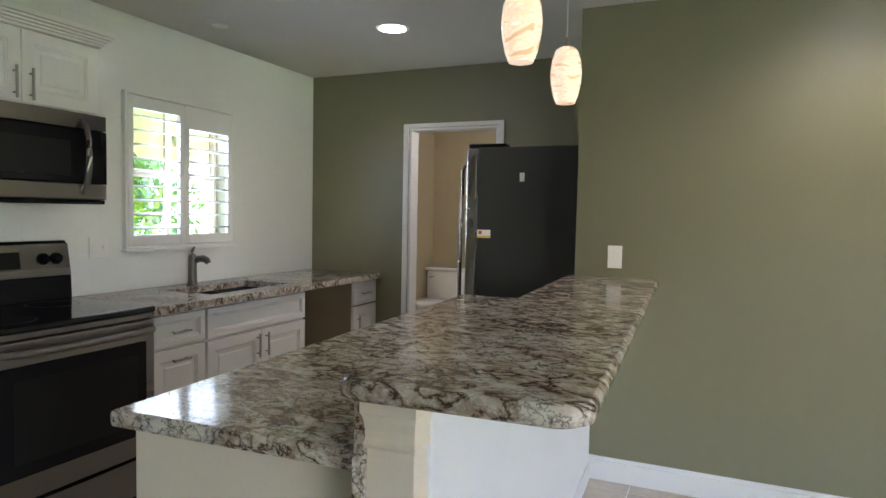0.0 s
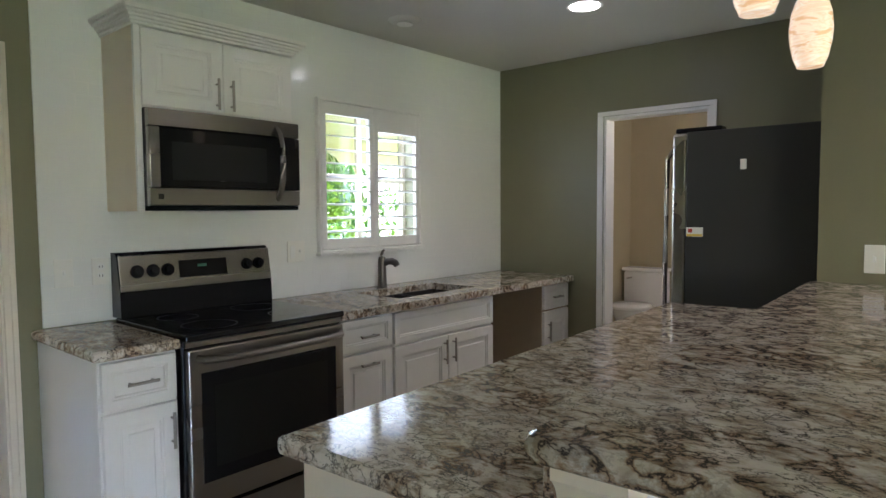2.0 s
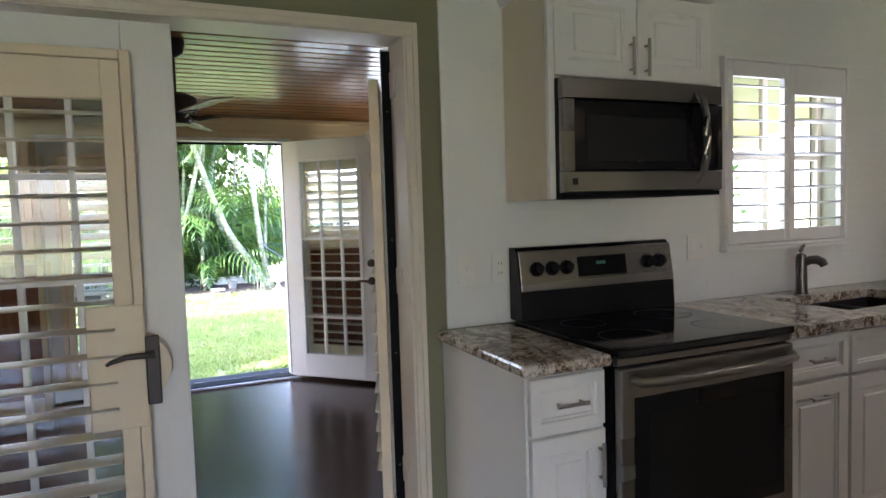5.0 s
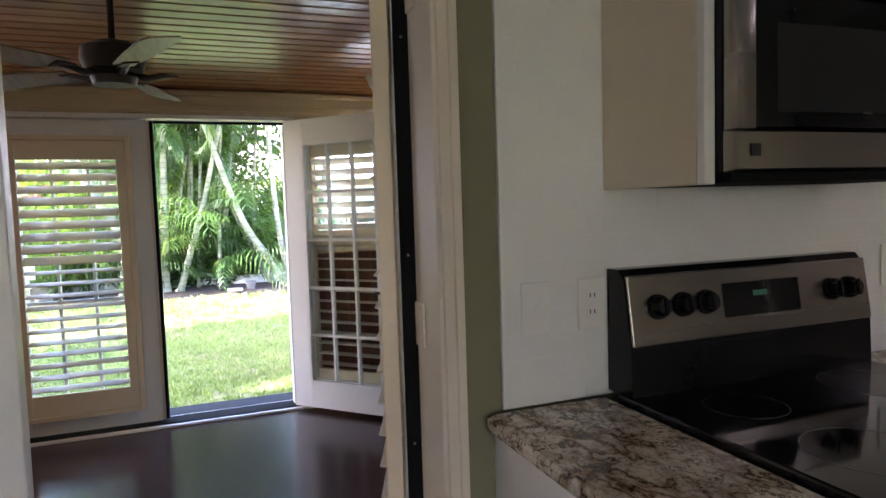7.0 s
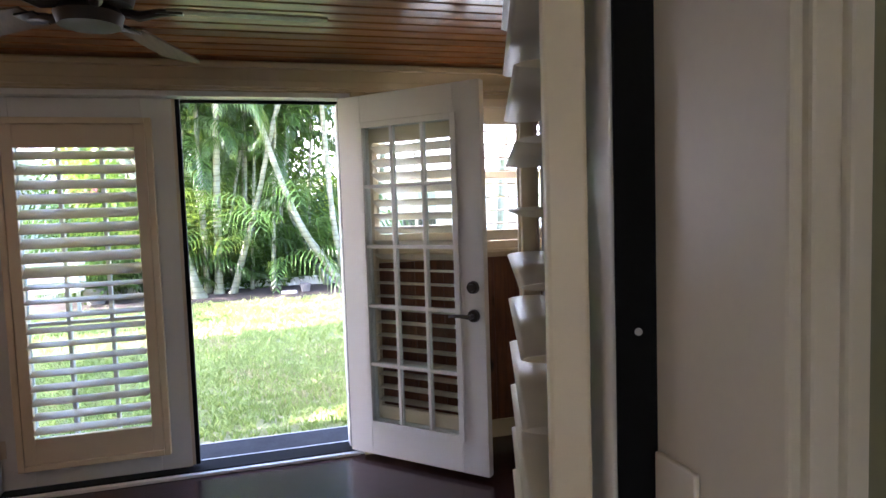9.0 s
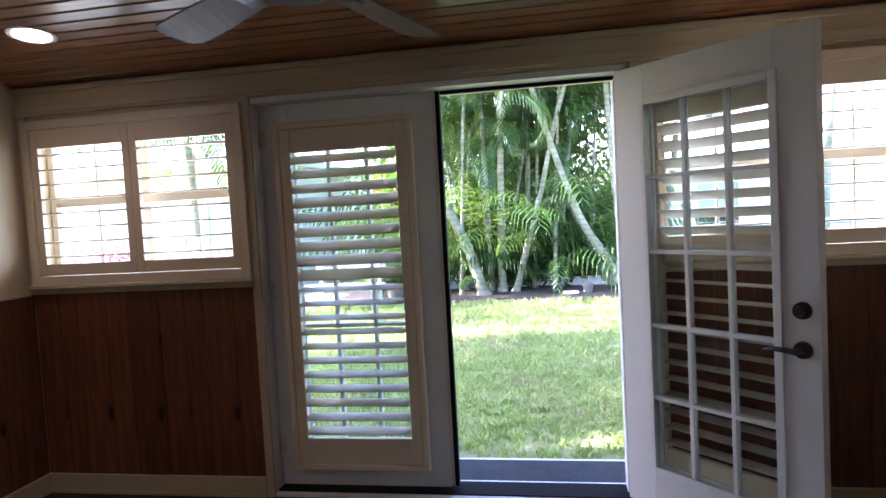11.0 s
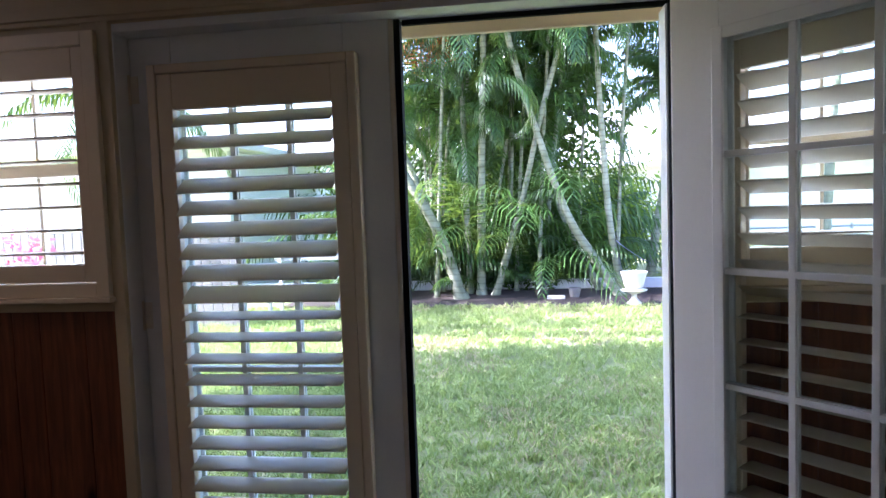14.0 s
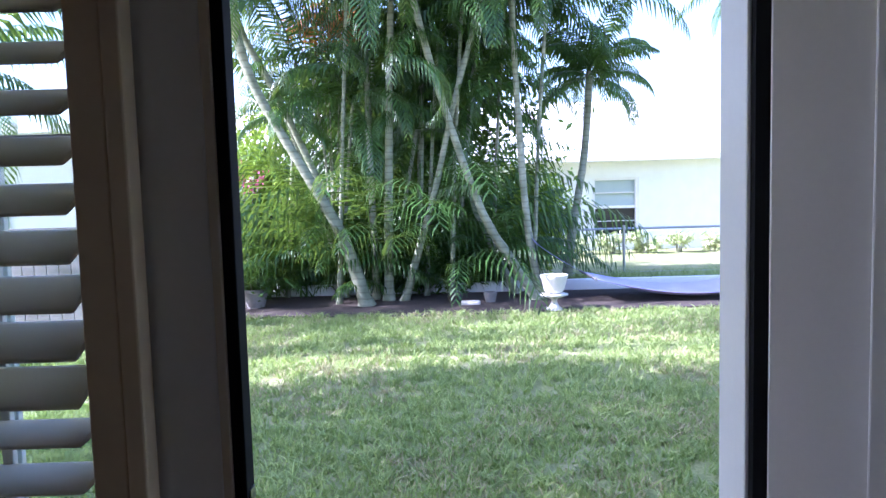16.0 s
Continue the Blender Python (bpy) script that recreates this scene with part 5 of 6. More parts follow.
def palm(pts, radius, fronds, label, length=1.7, group="clump of palms", crown=True, low=0.0):
    """A ringed, leaning trunk through the given places with a crown of feather leaves."""
    root = thing("palm_tree", *pts[0], label, "tree", group)
    P = [Vector(p) for p in pts]
    fine, rad = [], []
    n = 26
    for i in range(n + 1):
        u = i / n * (len(P) - 1)
        k = min(int(u), len(P) - 2)
        f = u - k
        p0, p1, p2, p3 = P[max(k - 1, 0)], P[k], P[k + 1], P[min(k + 2, len(P) - 1)]
        q = 0.5 * (2 * p1 + (p2 - p0) * f + (2 * p0 - 5 * p1 + 4 * p2 - p3) * f * f + (3 * p1 - p0 - 3 * p2 + p3) * f ** 3)
        fine.append(q)
        rad.append(radius * (1.35 - 0.5 * min(1, i / n * 2) + (0.07 if i % 2 else 0)) * (1.5 if i == 0 else 1))
    bm = bmesh.new()
    tube(bm, fine, rad, 10)
    part("trunk", bm, M_BARK, root, smooth=True)
    if crown:
        tip = fine[-1]
        a0 = rnd.random() * 6
        for k in range(fronds):
            V, F = [], []
            el = 1.25 - 1.5 * (k / max(1, fronds - 1)) + rnd.uniform(-0.15, 0.15) - low
            frond(V, F, tip + Vector((0, 0, -0.1 * k / fronds)), a0 + k * 2.4 + rnd.uniform(-0.3, 0.3), el, length * rnd.uniform(0.8, 1.15), 1.5 + rnd.uniform(-0.3, 0.5))
            link_part("frond", raw_mesh("frond", V, F, M_FROND), root)
    return root


def leaf_cloud(name, centre, size, count, leaf, material, label, category="bush", seed=1, kind="", gaps=0.35):
    """A shrub: short stems and thousands of small leaves in uneven clumps."""
    r = np.random.default_rng(seed)
    root = thing(name, centre[0], centre[1], GZ, label, category)
    m = max(6, count // 140)
    c = r.normal(size=(m, 3))
    c /= np.linalg.norm(c, axis=1)[:, None]
    c *= (r.random(m) ** 0.45)[:, None]
    c = np.array(centre) + c * np.array(size) * 0.82
    who = r.integers(0, m, count)
    p = c[who] + r.normal(size=(count, 3)) * (np.array(size) * gaps * 0.6)
    p = p[p[:, 2] > GZ]
    count = len(p)
    a = r.normal(size=(count, 3))
    a /= np.linalg.norm(a, axis=1)[:, None]
    b = np.cross(a, r.normal(size=(count, 3)))
    b /= np.linalg.norm(b, axis=1)[:, None]
    ln = leaf * r.uniform(0.6, 1.3, count)[:, None]
    v = np.stack([p - a * ln, p + b * ln * 0.42, p + a * ln, p - b * ln * 0.42], 1).reshape(-1, 3)
    f = np.arange(count * 4).reshape(-1, 4)
    me = raw_mesh("foliage", v.tolist(), f.tolist(), material)
    link_part("foliage", me, root)
    bm = bmesh.new()
    for k in range(7):
        a = k * 0.9
        top = Vector(centre) + Vector((math.cos(a) * size[0] * 0.6, math.sin(a) * size[1] * 0.6, size[2] * 0.2))
        tube(bm, [(centre[0] + 0.05 * math.cos(a), centre[1] + 0.05 * math.sin(a), GZ), ((centre[0] * 2 + top.x) / 3, (centre[1] * 2 + top.y) / 3, (GZ + top.z) / 2), tuple(top)], [0.02, 0.014, 0.006], 6)
    part("stalk", bm, M_BARK, root)
    return root


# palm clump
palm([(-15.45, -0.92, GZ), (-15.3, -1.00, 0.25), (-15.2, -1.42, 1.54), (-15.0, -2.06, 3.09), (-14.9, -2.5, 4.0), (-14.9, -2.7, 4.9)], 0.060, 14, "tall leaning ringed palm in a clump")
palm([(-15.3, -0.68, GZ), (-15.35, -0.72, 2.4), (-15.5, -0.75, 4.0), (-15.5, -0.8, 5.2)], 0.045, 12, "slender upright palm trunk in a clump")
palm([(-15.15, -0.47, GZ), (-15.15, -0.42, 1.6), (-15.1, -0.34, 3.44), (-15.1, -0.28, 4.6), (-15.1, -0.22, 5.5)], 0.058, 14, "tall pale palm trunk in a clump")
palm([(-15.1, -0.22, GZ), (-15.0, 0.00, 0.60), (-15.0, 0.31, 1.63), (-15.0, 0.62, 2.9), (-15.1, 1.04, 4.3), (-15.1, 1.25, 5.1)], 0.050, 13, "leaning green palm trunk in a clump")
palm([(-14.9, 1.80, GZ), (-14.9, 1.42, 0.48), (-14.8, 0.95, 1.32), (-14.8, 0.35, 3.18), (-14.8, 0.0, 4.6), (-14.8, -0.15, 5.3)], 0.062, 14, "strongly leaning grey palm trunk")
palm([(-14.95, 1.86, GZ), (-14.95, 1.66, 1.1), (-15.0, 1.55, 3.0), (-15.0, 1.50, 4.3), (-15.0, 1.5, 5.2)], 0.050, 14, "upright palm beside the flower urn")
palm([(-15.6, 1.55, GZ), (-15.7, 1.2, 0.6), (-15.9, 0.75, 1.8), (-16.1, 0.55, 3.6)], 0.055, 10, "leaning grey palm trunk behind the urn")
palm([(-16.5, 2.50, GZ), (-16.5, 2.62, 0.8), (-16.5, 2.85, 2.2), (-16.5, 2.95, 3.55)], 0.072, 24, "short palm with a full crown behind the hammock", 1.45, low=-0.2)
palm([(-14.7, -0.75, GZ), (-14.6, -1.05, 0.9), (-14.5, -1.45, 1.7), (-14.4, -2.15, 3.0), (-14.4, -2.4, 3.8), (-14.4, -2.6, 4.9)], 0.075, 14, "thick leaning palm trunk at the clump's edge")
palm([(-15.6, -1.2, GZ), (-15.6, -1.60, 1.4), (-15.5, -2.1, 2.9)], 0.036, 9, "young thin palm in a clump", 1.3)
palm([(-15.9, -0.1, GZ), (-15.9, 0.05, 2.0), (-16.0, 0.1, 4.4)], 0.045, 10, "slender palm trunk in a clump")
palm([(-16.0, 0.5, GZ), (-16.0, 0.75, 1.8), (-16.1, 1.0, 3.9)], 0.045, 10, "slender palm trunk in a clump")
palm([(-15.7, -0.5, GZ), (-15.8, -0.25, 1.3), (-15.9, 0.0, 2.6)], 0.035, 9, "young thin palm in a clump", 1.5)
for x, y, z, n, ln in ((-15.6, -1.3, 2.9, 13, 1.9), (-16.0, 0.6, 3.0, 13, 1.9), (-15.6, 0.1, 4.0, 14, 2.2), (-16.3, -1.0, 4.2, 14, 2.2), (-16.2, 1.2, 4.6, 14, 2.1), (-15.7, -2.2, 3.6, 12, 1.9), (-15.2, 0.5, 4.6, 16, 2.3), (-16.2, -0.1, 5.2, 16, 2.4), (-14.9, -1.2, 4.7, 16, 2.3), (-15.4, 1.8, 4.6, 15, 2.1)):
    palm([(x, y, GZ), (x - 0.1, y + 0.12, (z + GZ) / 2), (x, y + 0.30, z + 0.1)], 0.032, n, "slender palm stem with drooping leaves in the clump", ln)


def areca(x, y, n, length, low=0.75):
    """A stemless clump of arching feather leaves rising from the ground."""
    root = thing("areca_palm", x, y, GZ, "bushy dark green areca palm rising from the mulch", "palm", "areca clumps")
    a0 = rnd.random() * 6
    for k in range(n):
        V, F = [], []
        frond(V, F, (x + rnd.uniform(-0.15, 0.15), y + rnd.uniform(-0.15, 0.15), GZ), a0 + k * 2.4 + rnd.uniform(-0.3, 0.3), rnd.uniform(low, 1.5), length * rnd.uniform(0.65, 1.15), rnd.uniform(1.0, 1.9), 26, 0.30)
        link_part("frond", raw_mesh("frond", V, F, M_FROND), root)


for x, y, n, ln in ((-15.8, -1.9, 14, 2.4), (-16.1, -1.2, 16, 3.0), (-16.3, -0.4, 16, 3.4), (-16.1, 0.3, 16, 3.2), (-16.0, 0.9, 15, 2.3), (-15.5, -2.6, 13, 1.5), (-15.6, -0.5, 10, 1.3), (-17.0, 0.2, 16, 4.6), (-17.0, -1.4, 16, 4.6), (-16.6, 1.0, 14, 3.0), (-16.5, -0.7, 16, 4.9), (-16.4, -2.2, 13, 4.0)):
    areca(x, y, n, ln)
# two large hanging leaves on the near side
for o, az, el, ln, dr in (((-14.6, -0.95, 3.35), -1.75, 0.35, 1.35, 1.6), ((-14.6, -0.55, 3.3), 1.2, 0.5, 1.9, 3.0), ((-14.7, 1.2, 1.6), -2.0, 0.35, 1.3, 1.5)):
    V, F = [], []
    frond(V, F, o, az, el, ln, dr, 30, 0.42)
    fr = thing("palm_leaf", *o, "large drooping feather palm leaf", "palm leaf", "hanging palm leaves")
    link_part("leaf_blade", raw_mesh("leaf_blade", V, F, M_FROND), fr)

leaf_cloud("bush", (-17.9, -0.4, 3.2), (0.7, 2.7, 1.7), 11000, 0.10, M_BUSH, "dense dark foliage between the palm trunks", "tree", seed=34)
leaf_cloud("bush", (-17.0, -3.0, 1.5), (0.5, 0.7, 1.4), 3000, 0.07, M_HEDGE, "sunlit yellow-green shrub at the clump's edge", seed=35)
leaf_cloud("bush", (-17.3, -0.2, 0.85), (0.6, 1.8, 1.05), 9000, 0.08, M_BUSH, "dense dark green shrubs at the palms' feet", seed=33)
leaf_cloud("bush", (-19.6, -0.5, 1.2), (0.8, 3.2, 1.4), 9000, 0.085, M_BUSH, "dense dark green shrubs behind the palms", seed=3)
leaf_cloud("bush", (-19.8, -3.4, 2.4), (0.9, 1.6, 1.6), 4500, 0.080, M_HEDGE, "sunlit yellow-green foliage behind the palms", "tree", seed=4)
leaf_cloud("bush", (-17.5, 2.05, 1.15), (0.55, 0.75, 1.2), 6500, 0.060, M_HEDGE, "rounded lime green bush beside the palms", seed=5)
leaf_cloud("bush", (-15.9, -0.1, 0.25), (0.4, 1.5, 0.35), 3200, 0.07, M_BUSH, "low dark green plants at the palm bases", seed=6)
leaf_cloud("bush", (-15.9, -1.4, 4.3), (0.4, 0.7, 0.5), 900, 0.06, M_ORANGE, "rust-coloured dry foliage in the palm tops", "foliage", seed=8)
leaf_cloud("bush", (-16.6, -3.1, 1.9), (0.3, 0.4, 0.3), 110, 0.04, M_PINK, "pink flowering shrub by the palms", seed=9)
leaf_cloud("bush", (-14.8, -2.45, 0.22), (0.35, 0.4, 0.3), 1500, 0.05, M_BUSH, "green potted shrub at the bed's end", seed=10)
leaf_cloud("bush", (-10.9, -5.6, 0.7), (0.5, 0.6, 0.6), 500, 0.05, M_PINK, "pink bougainvillea by the fence", seed=11)
leaf_cloud("bush", (-6.6, 4.6, 1.1), (0.6, 0.9, 0.9), 900, 0.07, M_HEDGE, "light green shrub outside the kitchen window", seed=13)
leaf_cloud("bush", (-8.5, 6.8, 1.6), (0.9, 1.2, 1.6), 3000, 0.08, M_BUSH, "sunlit green shrub outside the kitchen window", seed=14)
palm([(-7.6, 5.0, GZ), (-7.6, 5.1, 1.2), (-7.6, 5.2, 2.6)], 0.06, 12, "palm outside the kitchen window", 1.5)
palm([(-16.9, 5.6, GZ), (-16.9, 5.75, 2.5), (-16.9, 5.9, 4.2), (-16.9, 5.95, 5.3)], 0.07, 16, "palm at the garden's far side", 1.7)
for i, y in enumerate((3.0, 3.9, 4.8, 5.7, 6.6, 7.5, 8.4, 9.3, 10.2)):
    leaf_cloud("bush", (-22.6, y, 0.18), (0.4, 0.42, 0.34), 700, 0.06, M_PALE, "small clipped shrub along the neighbouring wall", seed=40 + i)



def shade_tree(x, y, h, centre, size, count, seed):
    """A broad garden tree added for its shade: tapered trunk, forked limbs and a loose leafy crown."""
    root = thing("shade_tree", x, y, GZ, "broad leafy tree added out of view to shade the lawn", "tree")
    r = random.Random(seed)
    c = Vector(centre)
    bm = bmesh.new()
    fork = Vector((x, y, h))
    tube(bm, [(x, y, GZ), (x + 0.05, y - 0.04, h * 0.5), tuple(fork)], [0.19, 0.14, 0.12], 10)
    part("trunk", bm, M_BARK, root, smooth=True)
    for k in range(7):
        e = c + Vector((size[0] * 0.7 * math.cos(k * 0.9), size[1] * 0.7 * math.sin(k * 0.9), size[2] * r.uniform(-0.4, 0.4)))
        bm = bmesh.new()
        tube(bm, [tuple(fork - Vector((0, 0, 0.05))), tuple(fork.lerp(e, 0.5) + Vector((0, 0, 0.2))), tuple(e)], [0.07, 0.045, 0.015], 8)
        part("limb", bm, M_BARK, root, smooth=True)
    q = np.random.default_rng(seed)
    m = count // 90
    cc = q.normal(size=(m, 3))
    cc = np.array(centre) + cc / np.linalg.norm(cc, axis=1)[:, None] * (q.random(m) ** 0.4)[:, None] * np.array(size)
    p = cc[q.integers(0, m, count)] + q.normal(size=(count, 3)) * 0.22
    a = q.normal(size=(count, 3))
    a /= np.linalg.norm(a, axis=1)[:, None]
    b = np.cross(a, q.normal(size=(count, 3)))
    b /= np.linalg.norm(b, axis=1)[:, None]
    ln = 0.085 * q.uniform(0.6, 1.3, count)[:, None]
    v = np.stack([p - a * ln, p + b * ln * 0.45, p + a * ln, p - b * ln * 0.45], 1).reshape(-1, 3)
    link_part("crown", raw_mesh("crown", v.tolist(), np.arange(count * 4).reshape(-1, 4).tolist(), M_BUSH), root)


# two unseen trees, added to keep sun off the front lawn
shade_tree(-7.4, -8.2, 2.6, (-7.85, -5.8, 5.0), (2.15, 2.4, 1.2), 14000, 61)
shade_tree(-10.6, -9.0, 4.2, (-10.6, -5.0, 7.9), (1.4, 1.9, 1.2), 4800, 62)
# extra palm, added to throw shade on the strip before the bed
palm([(-12.6, -5.0, GZ), (-12.65, -5.1, 1.5), (-12.7, -5.2, 3.1)], 0.07, 18, "leafy palm at the lawn's side", 1.9)

# bed, curb, step
bm = bmesh.new()
edge = [(-13.75 + 0.18 * noise.noise((k * 0.37, 2.0, 0)) - 0.25 * abs(k - 14) / 14, -3.6 + k * 0.28) for k in range(30)]
top = [bm.verts.new((x, y, GZ + 0.022)) for x, y in edge] + [bm.verts.new((-16.2, y, GZ + 0.022)) for x, y in edge[::-1]]
low = [bm.verts.new((x + (0.03 if i < 30 else 0), y, GZ - 0.05)) for i, (x, y) in enumerate(edge + [(-16.2, y) for x, y in edge[::-1]])]
bm.faces.new(top)
for i in range(len(top)):
    j = (i + 1) % len(top)
    bm.faces.new((top[i], top[j], low[j], low[i]))
tagged(part("mulch_bed", bm, M_MULCH), "dark mulch bed under the palms", "ground", kind="structure")
structure("garden_curb", [(-15.95, -15.8, -6, 9, GZ, 0.06)], M_STUCCO, "low white block curb behind the bed", "curb", 0.01)
structure("step", [(-6.98, -6.53, -0.75, 1.20, GZ, -0.055)], M_SLATE, "dark slate step outside the garden door", "step", 0.008)
structure("step_edging", [(-7.08, -6.985, -0.75, 1.20, GZ, -0.085)], M_STONE, "pale paver edging along the step", "edging", 0.008)

# urn
ur = thing("urn", -13.95, 1.90, GZ, "white stone garden urn on a pedestal", "urn")
for nm, rings in (("foot", [(0.105, 0.0), (0.105, 0.02), (0.075, 0.045), (0.045, 0.085), (0.035, 0.125), (0.045, 0.15)]),
                  ("lower_dish", [(0.05, 0.151), (0.12, 0.175), (0.185, 0.20), (0.19, 0.215), (0.10, 0.225)]),
                  ("bowl", [(0.09, 0.226), (0.13, 0.26), (0.155, 0.34), (0.175, 0.42), (0.19, 0.455), (0.19, 0.475), (0.16, 0.478), (0.15, 0.43), (0.01, 0.425)])):
    bm = bmesh.new()
    lathe(bm, [(r, GZ + 0.022 + z) for r, z in rings], 28, pose(-13.95, 1.90, 0))
    part(nm, bm, M_STONE, ur, smooth=True)
for x, y, r, h, mat, lab in ((-14.75, 1.08, 0.10, 0.17, M_FENCE, "small weathered grey flower pot"), (-14.8, 0.55, 0.12, 0.15, M_MULCH, "dark plastic flower pot"), (-14.8, -2.45, 0.2, 0.3, M_FENCE, "grey pot of a green shrub")):
    po = thing("flower_pot", x, y, GZ + 0.02, lab, "flower pot")
    bm = bmesh.new()
    lathe(bm, [(r * 0.7, GZ + 0.022), (r * 0.95, GZ + h * 0.8), (r, GZ + h * 0.82), (r, GZ + h), (r * 0.85, GZ + h), (r * 0.8, GZ + h * 0.85), (0.01, GZ + h * 0.84)], 20, pose(x, y, 0))
    part("pot", bm, mat, po, smooth=True)
tagged(bpart("paver", (-14.7, -14.5, 0.64, 0.92, GZ + 0.0225, GZ + 0.06), M_STONE, bevel=0.008), "loose pale paver lying in the bed", "paver")

# hammock
hm = thing("hammock", -14.9, 3.6, 0.1, "lavender cloth hammock hung from the palms", "hammock")
bm = bmesh.new()
rows = []
for i in range(25):
    u = i / 24
    y = 2.55 + 3.0 * u
    z = 0.24 - 0.22 * math.sin(math.pi * u)
    rows.append([bm.verts.new((-14.9 + 0.55 * v, y, z - 0.10 * (1 - v * v) * math.sin(math.pi * u))) for v in [k / 4 for k in range(-4, 5)]])
low = [[bm.verts.new((v.co.x, v.co.y, v.co.z - 0.012)) for v in r] for r in rows]
for a, b, s in ((rows, None, 1), (low, None, -1)):
    for r0, r1 in zip(a, a[1:]):
        for k in range(8):
            bm.faces.new((r0[k], r0[k + 1], r1[k + 1], r1[k]))
for k in (0, 8):
    for i in range(24):
        bm.faces.new((rows[i][k], rows[i + 1][k], low[i + 1][k], low[i][k]))
for r0, r1 in ((rows[0], low[0]), (rows[-1], low[-1])):
    for k in range(8):
        bm.faces.new((r0[k], r0[k + 1], r1[k + 1], r1[k]))
part("cloth", bm, M_CLOTH, hm, smooth=True)
for y in (2.55, 5.55):
    cpart("spreader_bar", (-15.48, y, 0.24), (-14.32, y, 0.24), 0.018, M_FENCE, hm, seg=10)
bm = bmesh.new()
rows = []
for i in range(9):
    u = i / 8
    rows.append([bm.verts.new((-14.95 + (0.08 + 0.5 * u) * v, 1.72 + 0.83 * u, 0.82 - 0.58 * u ** 0.8 + 0.002 * v)) for v in (-1, -0.5, 0, 0.5, 1)])
for r0, r1 in zip(rows, rows[1:]):
    for k in range(4):
        bm.faces.new((r0[k], r0[k + 1], r1[k + 1], r1[k]))
bmesh.ops.solidify(bm, geom=bm.faces[:], thickness=0.008)
part("end_cords", bm, M_CLOTH, hm)

# neighbouring house
nh = thing("house", -27, 6, GZ, "white stucco house with a low white roof", "house")
for d in ((-9, 4.58, GZ, 2.5), (5.92, 20, GZ, 2.5), (4.58, 5.92, GZ, 0.28), (4.58, 5.92, 1.96, 2.5)):
    bpart("wall", (-24.3, -24.0, *d), M_STUCCO, nh)
for y in (-9, 19.7):
    bpart("wall", (-32, -24.301, y, y + 0.3, GZ, 2.5), M_STUCCO, nh)
bm = bmesh.new()
vs = box(bm, -33, -23.3, -9.8, 21, 2.42, 2.58)
for v in vs:
    v.co.z += 0.30 * (-23.3 - v.co.x) if v.co.x < -30 else 0
part("roof", bm, M_ROOF, nh)
wi = bpart("window", (-24.22, -24.16, 4.581, 5.919, 0.281, 1.959), M_WINDARK, nh)
bm = bmesh.new()
for d in ((4.581, 4.66, 0.281, 1.959), (5.84, 5.919, 0.281, 1.959), (4.66, 5.84, 1.08, 1.16), (4.66, 5.84, 0.281, 0.33), (4.66, 5.84, 1.90, 1.959), (4.66, 5.84, 0.70, 0.72), (4.66, 5.84, 1.52, 1.55)):
    box(bm, -24.16, -24.04, d[0], d[1], d[2], d[3])
part("frame", bm, M_WHITE, wi)
bpart("pane", (-24.159, -24.15, 4.661, 5.839, 1.161, 1.519), M_WINPALE, wi)
bpart("pane", (-24.159, -24.15, 4.661, 5.839, 1.551, 1.899), M_WINPALE, wi)
bpart("sill", (-24.0, -23.92, 4.5, 6.0, 0.20, 0.279), M_STUCCO, wi)
ng = thing("garage", -17, -9, GZ, "white stucco outbuilding beyond the fence", "house")
bpart("wall", (-22, -15.5, -14, -5.2, GZ, 2.6), M_STUCCO, ng)
bpart("roof", (-22.4, -15.0, -14.4, -4.8, 2.601, 2.75), M_ROOF, ng, 0.02)
bpart("door", (-15.499, -15.45, -7.6, -6.6, GZ, 1.95), M_WINPALE, ng, 0.01)

# chain-link fence along the far boundary
fc = thing("wire_fence", -17.4, 4, GZ, "galvanised wire fence with a top rail", "fence")
cpart("top_rail", (-17.4, -6, 0.80), (-17.4, 14, 0.80), 0.021, M_GALV, fc, seg=8)
cpart("bottom_wire", (-17.4, -6, -0.02), (-17.4, 14, -0.02), 0.006, M_GALV, fc, seg=6)
for y in (-4.5, -2.0, 0.55, 3.75, 6.3, 8.8, 11.3):
    cpart("post", (-17.4, y, GZ), (-17.4, y, 0.86), 0.027, M_GALV, fc, seg=10)

# board fence to the side
bf = thing("board_fence", -13.2, -6, GZ, "weathered grey board fence", "fence")
bm = bmesh.new()
box(bm, 0, 0.02, 0.004, 0.136, 0, 1.35, 0.004)
me = bpy.data.meshes.new("board")
bm.to_mesh(me)
bm.free()
me.materials.append(M_FENCE)
for k in range(44):
    place_piece("board", me, bf, pose(-12.4, -9.6 + 0.14 * k, GZ))
for z in (0.15, 1.0):
    bpart("rail", (-12.45, -12.401, -9.6, -3.45, z, z + 0.09), M_FENCE, bf)

# white garden bench on the lawn
gb = thing("garden_bench", -13.3, -2.9, GZ, "white garden bench at the edge of the bed", "bench")
for k in range(4):
    bpart("seat_slat", (-13.55 + 0.11 * k, -13.46 + 0.11 * k, -3.5, -2.25, 0.28, 0.305), M_STONE, gb, 0.004)
for k in range(3):
    bpart("back_slat", (-13.63, -13.605, -3.5, -2.25, 0.40 + 0.13 * k, 0.49 + 0.13 * k), M_STONE, gb, 0.004)
for x in (-13.60, -13.18):
    for y in (-3.42, -2.38):
        bpart("leg", (x, x + 0.05, y, y + 0.05, GZ, 0.279 if x > -13.5 else 0.80), M_STONE, gb, 0.004)


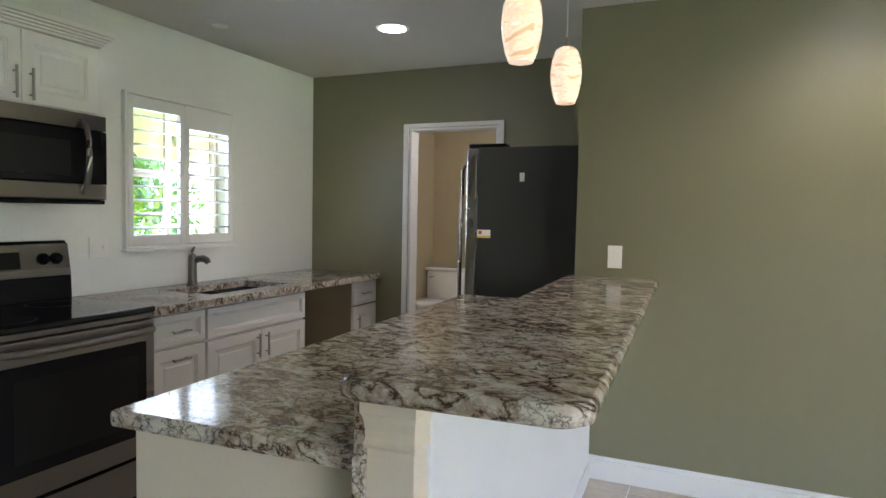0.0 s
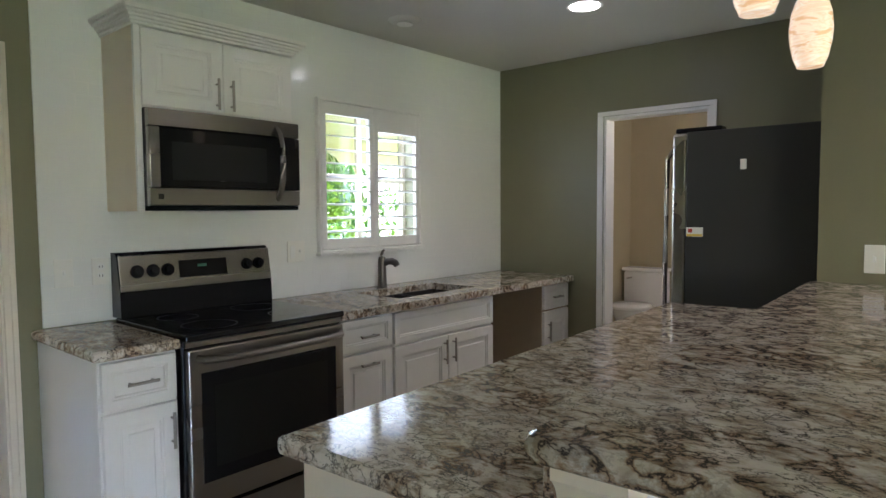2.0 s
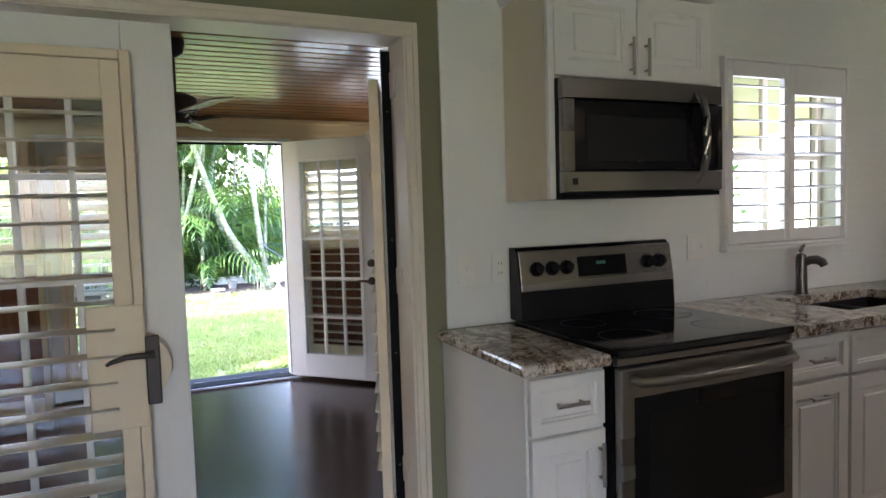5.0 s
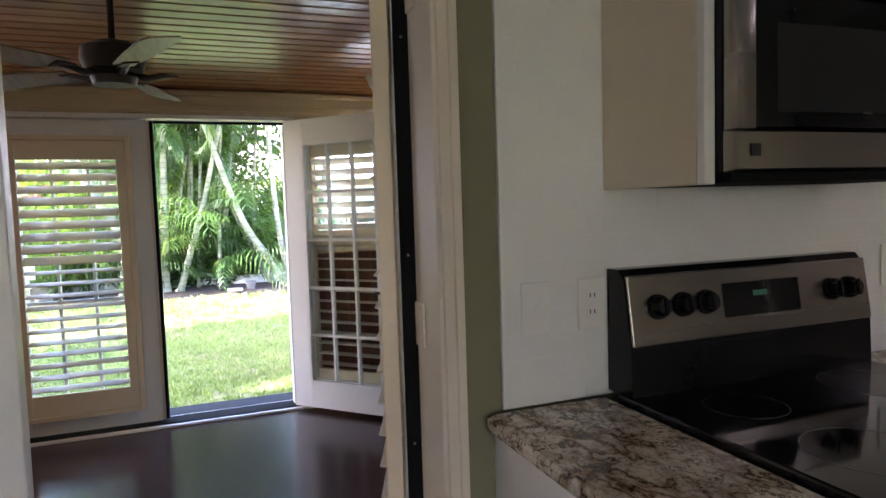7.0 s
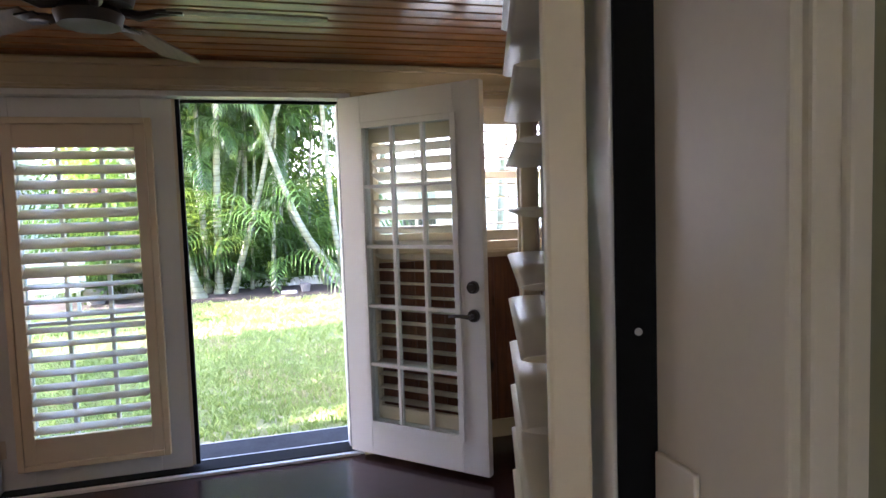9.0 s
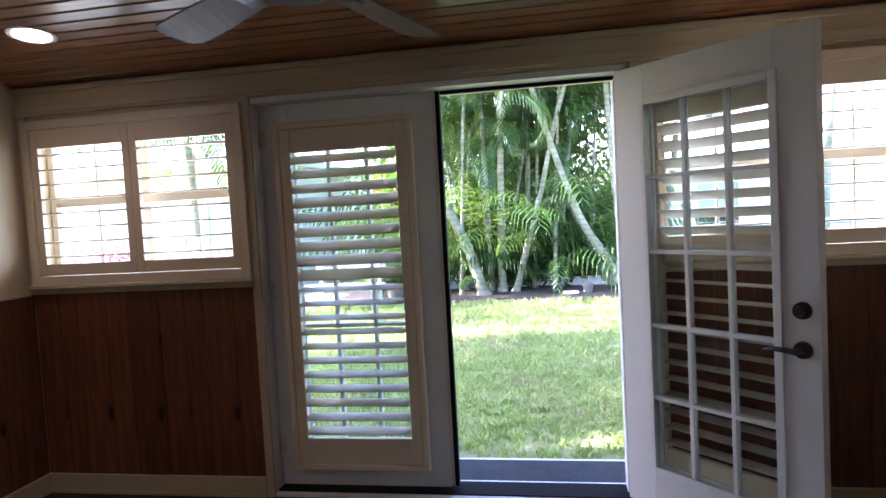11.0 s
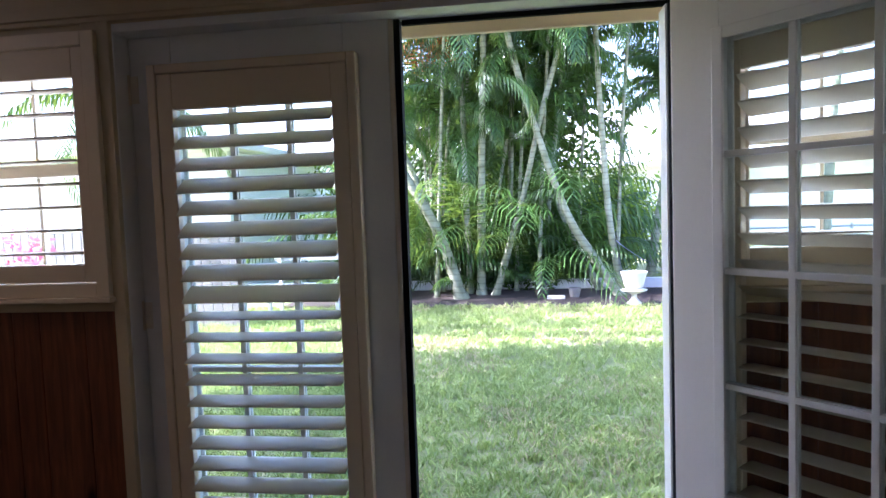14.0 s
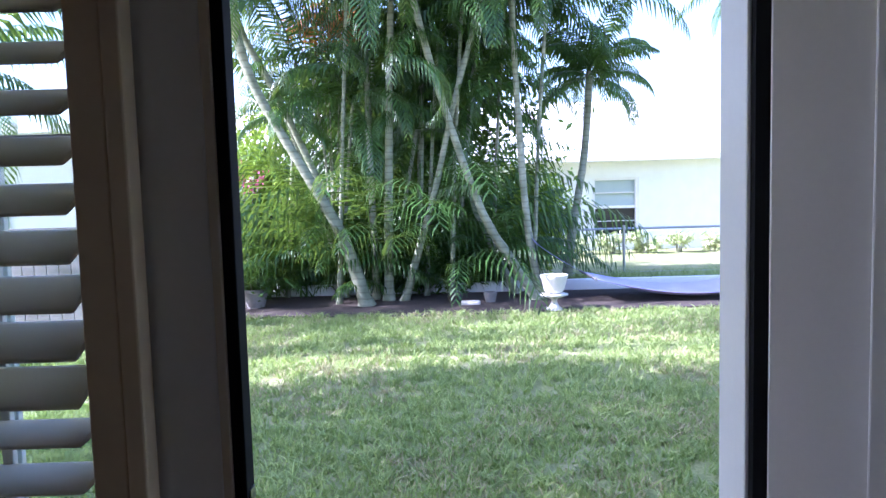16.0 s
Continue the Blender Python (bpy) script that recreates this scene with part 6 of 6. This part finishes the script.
# ---- grass ----
def grass(x0, x1, y0, y1, count, hgt, material, name, seed, label, patchy=0.0):
    r = np.random.default_rng(seed)
    tufts = count // 7
    who = r.integers(0, tufts, count)
    at = np.stack([r.uniform(x0, x1, tufts), r.uniform(y0, y1, tufts)], 1)
    tall = r.uniform(0.5, 1.5, tufts)[who]
    p = np.concatenate([at[who] + r.normal(size=(count, 2)) * 0.022, np.full((count, 1), GZ - 0.004)], 1)
    if patchy:
        keep = [noise.noise((a * 0.9, b * 0.9, seed)) > patchy for a, b in p[:, :2]]
        p, tall = p[np.array(keep)], tall[np.array(keep)]
        count = len(p)
    az = r.uniform(0, math.tau, count)
    h = hgt * tall * r.uniform(0.6, 1.3, count)
    w = 0.0042 * r.uniform(0.8, 1.8, count)
    lean = r.normal(size=(count, 2)) * h[:, None] * 0.75
    s = np.stack([np.cos(az), np.sin(az), np.zeros(count)], 1) * w[:, None]
    mid = p + np.concatenate([lean * 0.35, (h * 0.6)[:, None]], 1)
    tip = p + np.concatenate([lean, h[:, None]], 1)
    v = np.stack([p - s, p + s, mid + s * 0.8, mid - s * 0.8, tip], 1).reshape(-1, 3)
    k = np.arange(count) * 5
    me = bpy.data.meshes.new(name)
    quads = np.stack([k, k + 1, k + 2, k + 3], 1)
    tris = np.stack([k + 3, k + 2, k + 4], 1)
    me.from_pydata(v.tolist(), [], quads.tolist() + tris.tolist())
    me.materials.append(material)
    return tagged(new(name, me), label, "grass", kind="stuff")


grass(-10.2, -7.16, -3.2, 3.6, 62000, 0.050, M_GRASS, "grass", 1, "short green lawn grass near the door")
grass(-13.9, -10.2, -4.5, 5.0, 52000, 0.062, M_GRASS, "grass", 2, "short green lawn grass")
grass(-13.9, -7.5, -4.0, 4.6, 60000, 0.042, M_DRY, "dry_grass", 3, "dry straw-coloured grass in the lawn", patchy=0.02)
grass(-16.6, -15.95, 2.5, 6.0, 3000, 0.22, M_GRASS, "tall_grass", 5, "tall grass along the curb")

# turn the whole garden slightly about the door to suit the camera path
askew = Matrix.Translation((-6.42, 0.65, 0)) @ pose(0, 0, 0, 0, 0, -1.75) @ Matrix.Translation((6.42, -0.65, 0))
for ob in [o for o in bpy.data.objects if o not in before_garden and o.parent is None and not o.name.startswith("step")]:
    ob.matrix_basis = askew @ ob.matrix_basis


# ---- tiles ----
def tiles():
    tw, th, g, t = 0.1046, 0.0538, 0.0020, 0.008
    cache = {}

    def mesh(w, h):
        key = (round(w, 4), round(h, 4))
        if key not in cache:
            b = 0.0007
            V = [(0, 0, 0), (0, w, 0), (0, w, h), (0, 0, h), (t, b, b), (t, w - b, b), (t, w - b, h - b), (t, b, h - b)]
            F = [(4, 5, 6, 7), (0, 1, 5, 4), (1, 2, 6, 5), (2, 3, 7, 6), (3, 0, 4, 7)]
            cache[key] = raw_mesh("tile", V, F, M_TILE)
        return cache[key]

    hy0, hy1, hz0, hz1 = 2.514, 3.366, 1.132, 2.031     # the window frame

    def clip(a, b, c, d):
        """A tile cut round the window frame."""
        if b <= hy0 or a >= hy1 or d <= hz0 or c >= hz1:
            return [(a, b, c, d)]
        out = [(a, min(b, hy0), c, d), (max(a, hy1), b, c, d)]
        m0, m1 = max(a, hy0), min(b, hy1)
        return out + [(m0, m1, c, min(d, hz0)), (m0, m1, max(c, hz1), d)]

    y_lo, y_hi, z_lo, z_hi = 1.118, 4.298, 0.916, ZC - 0.002
    V, F = [], []
    row, z, near = 0, z_lo, 0
    while z < z_hi - 0.005:
        h = min(th - g, z_hi - z)
        y = y_lo - (tw / 2 if row % 2 else 0)
        while y < y_hi - 0.005:
            a, b = max(y, y_lo), min(y + tw - g, y_hi)
            for c0, c1, d0, d1 in clip(a, b, z, z + h):
                if c1 - c0 < 0.006 or d1 - d0 < 0.004:
                    continue
                if c1 < 2.05 and z < 2.0 and near < 300:
                    place_piece("tile", mesh(c1 - c0, d1 - d0), wall_west, pose(XK + 0.0012, c0, d0))
                    near += 1
                else:
                    k = len(V)
                    x0, x1, c = XK + 0.0012, XK + 0.0012 + t, 0.0007
                    V += [(x0, c0, d0), (x0, c1, d0), (x0, c1, d1), (x0, c0, d1), (x1, c0 + c, d0 + c), (x1, c1 - c, d0 + c), (x1, c1 - c, d1 - c), (x1, c0 + c, d1 - c)]
                    F += [tuple(q + k for q in f) for f in ((4, 5, 6, 7), (0, 1, 5, 4), (1, 2, 6, 5), (2, 3, 7, 6), (3, 0, 4, 7))]
            y += tw
        z += th
        row += 1
    ob = link_part("tiles", raw_mesh("tiles", V, F, M_TILE), wall_west)
    ob["kind"] = "stuff"
    bm = bmesh.new()
    x0, x1 = XK + 0.0004, XK + 0.0086
    for d in ((y_lo, hy0, z_lo, z_hi), (hy1, y_hi, z_lo, z_hi), (hy0, hy1, z_lo, hz0), (hy0, hy1, hz1, z_hi)):
        box(bm, x0, x1, *d)
    part("grout", bm, M_GROUT, wall_west)


tiles()

bm = bmesh.new()
box(bm, 0, 0.452, 0, 0.452, -0.0058, 0.0, 0.0015)
me = bpy.data.meshes.new("tile")
bm.to_mesh(me)
bm.free()
me.materials.append(M_FLOORTILE)
for i in range(-7, 6):
    for j in range(-5, 10):
        x, y = -0.05 + i * 0.456, 0.05 + j * 0.456
        if -3.2 < x < 2.2:
            place_piece("tile", me, floor_k, pose(x, y, 0))
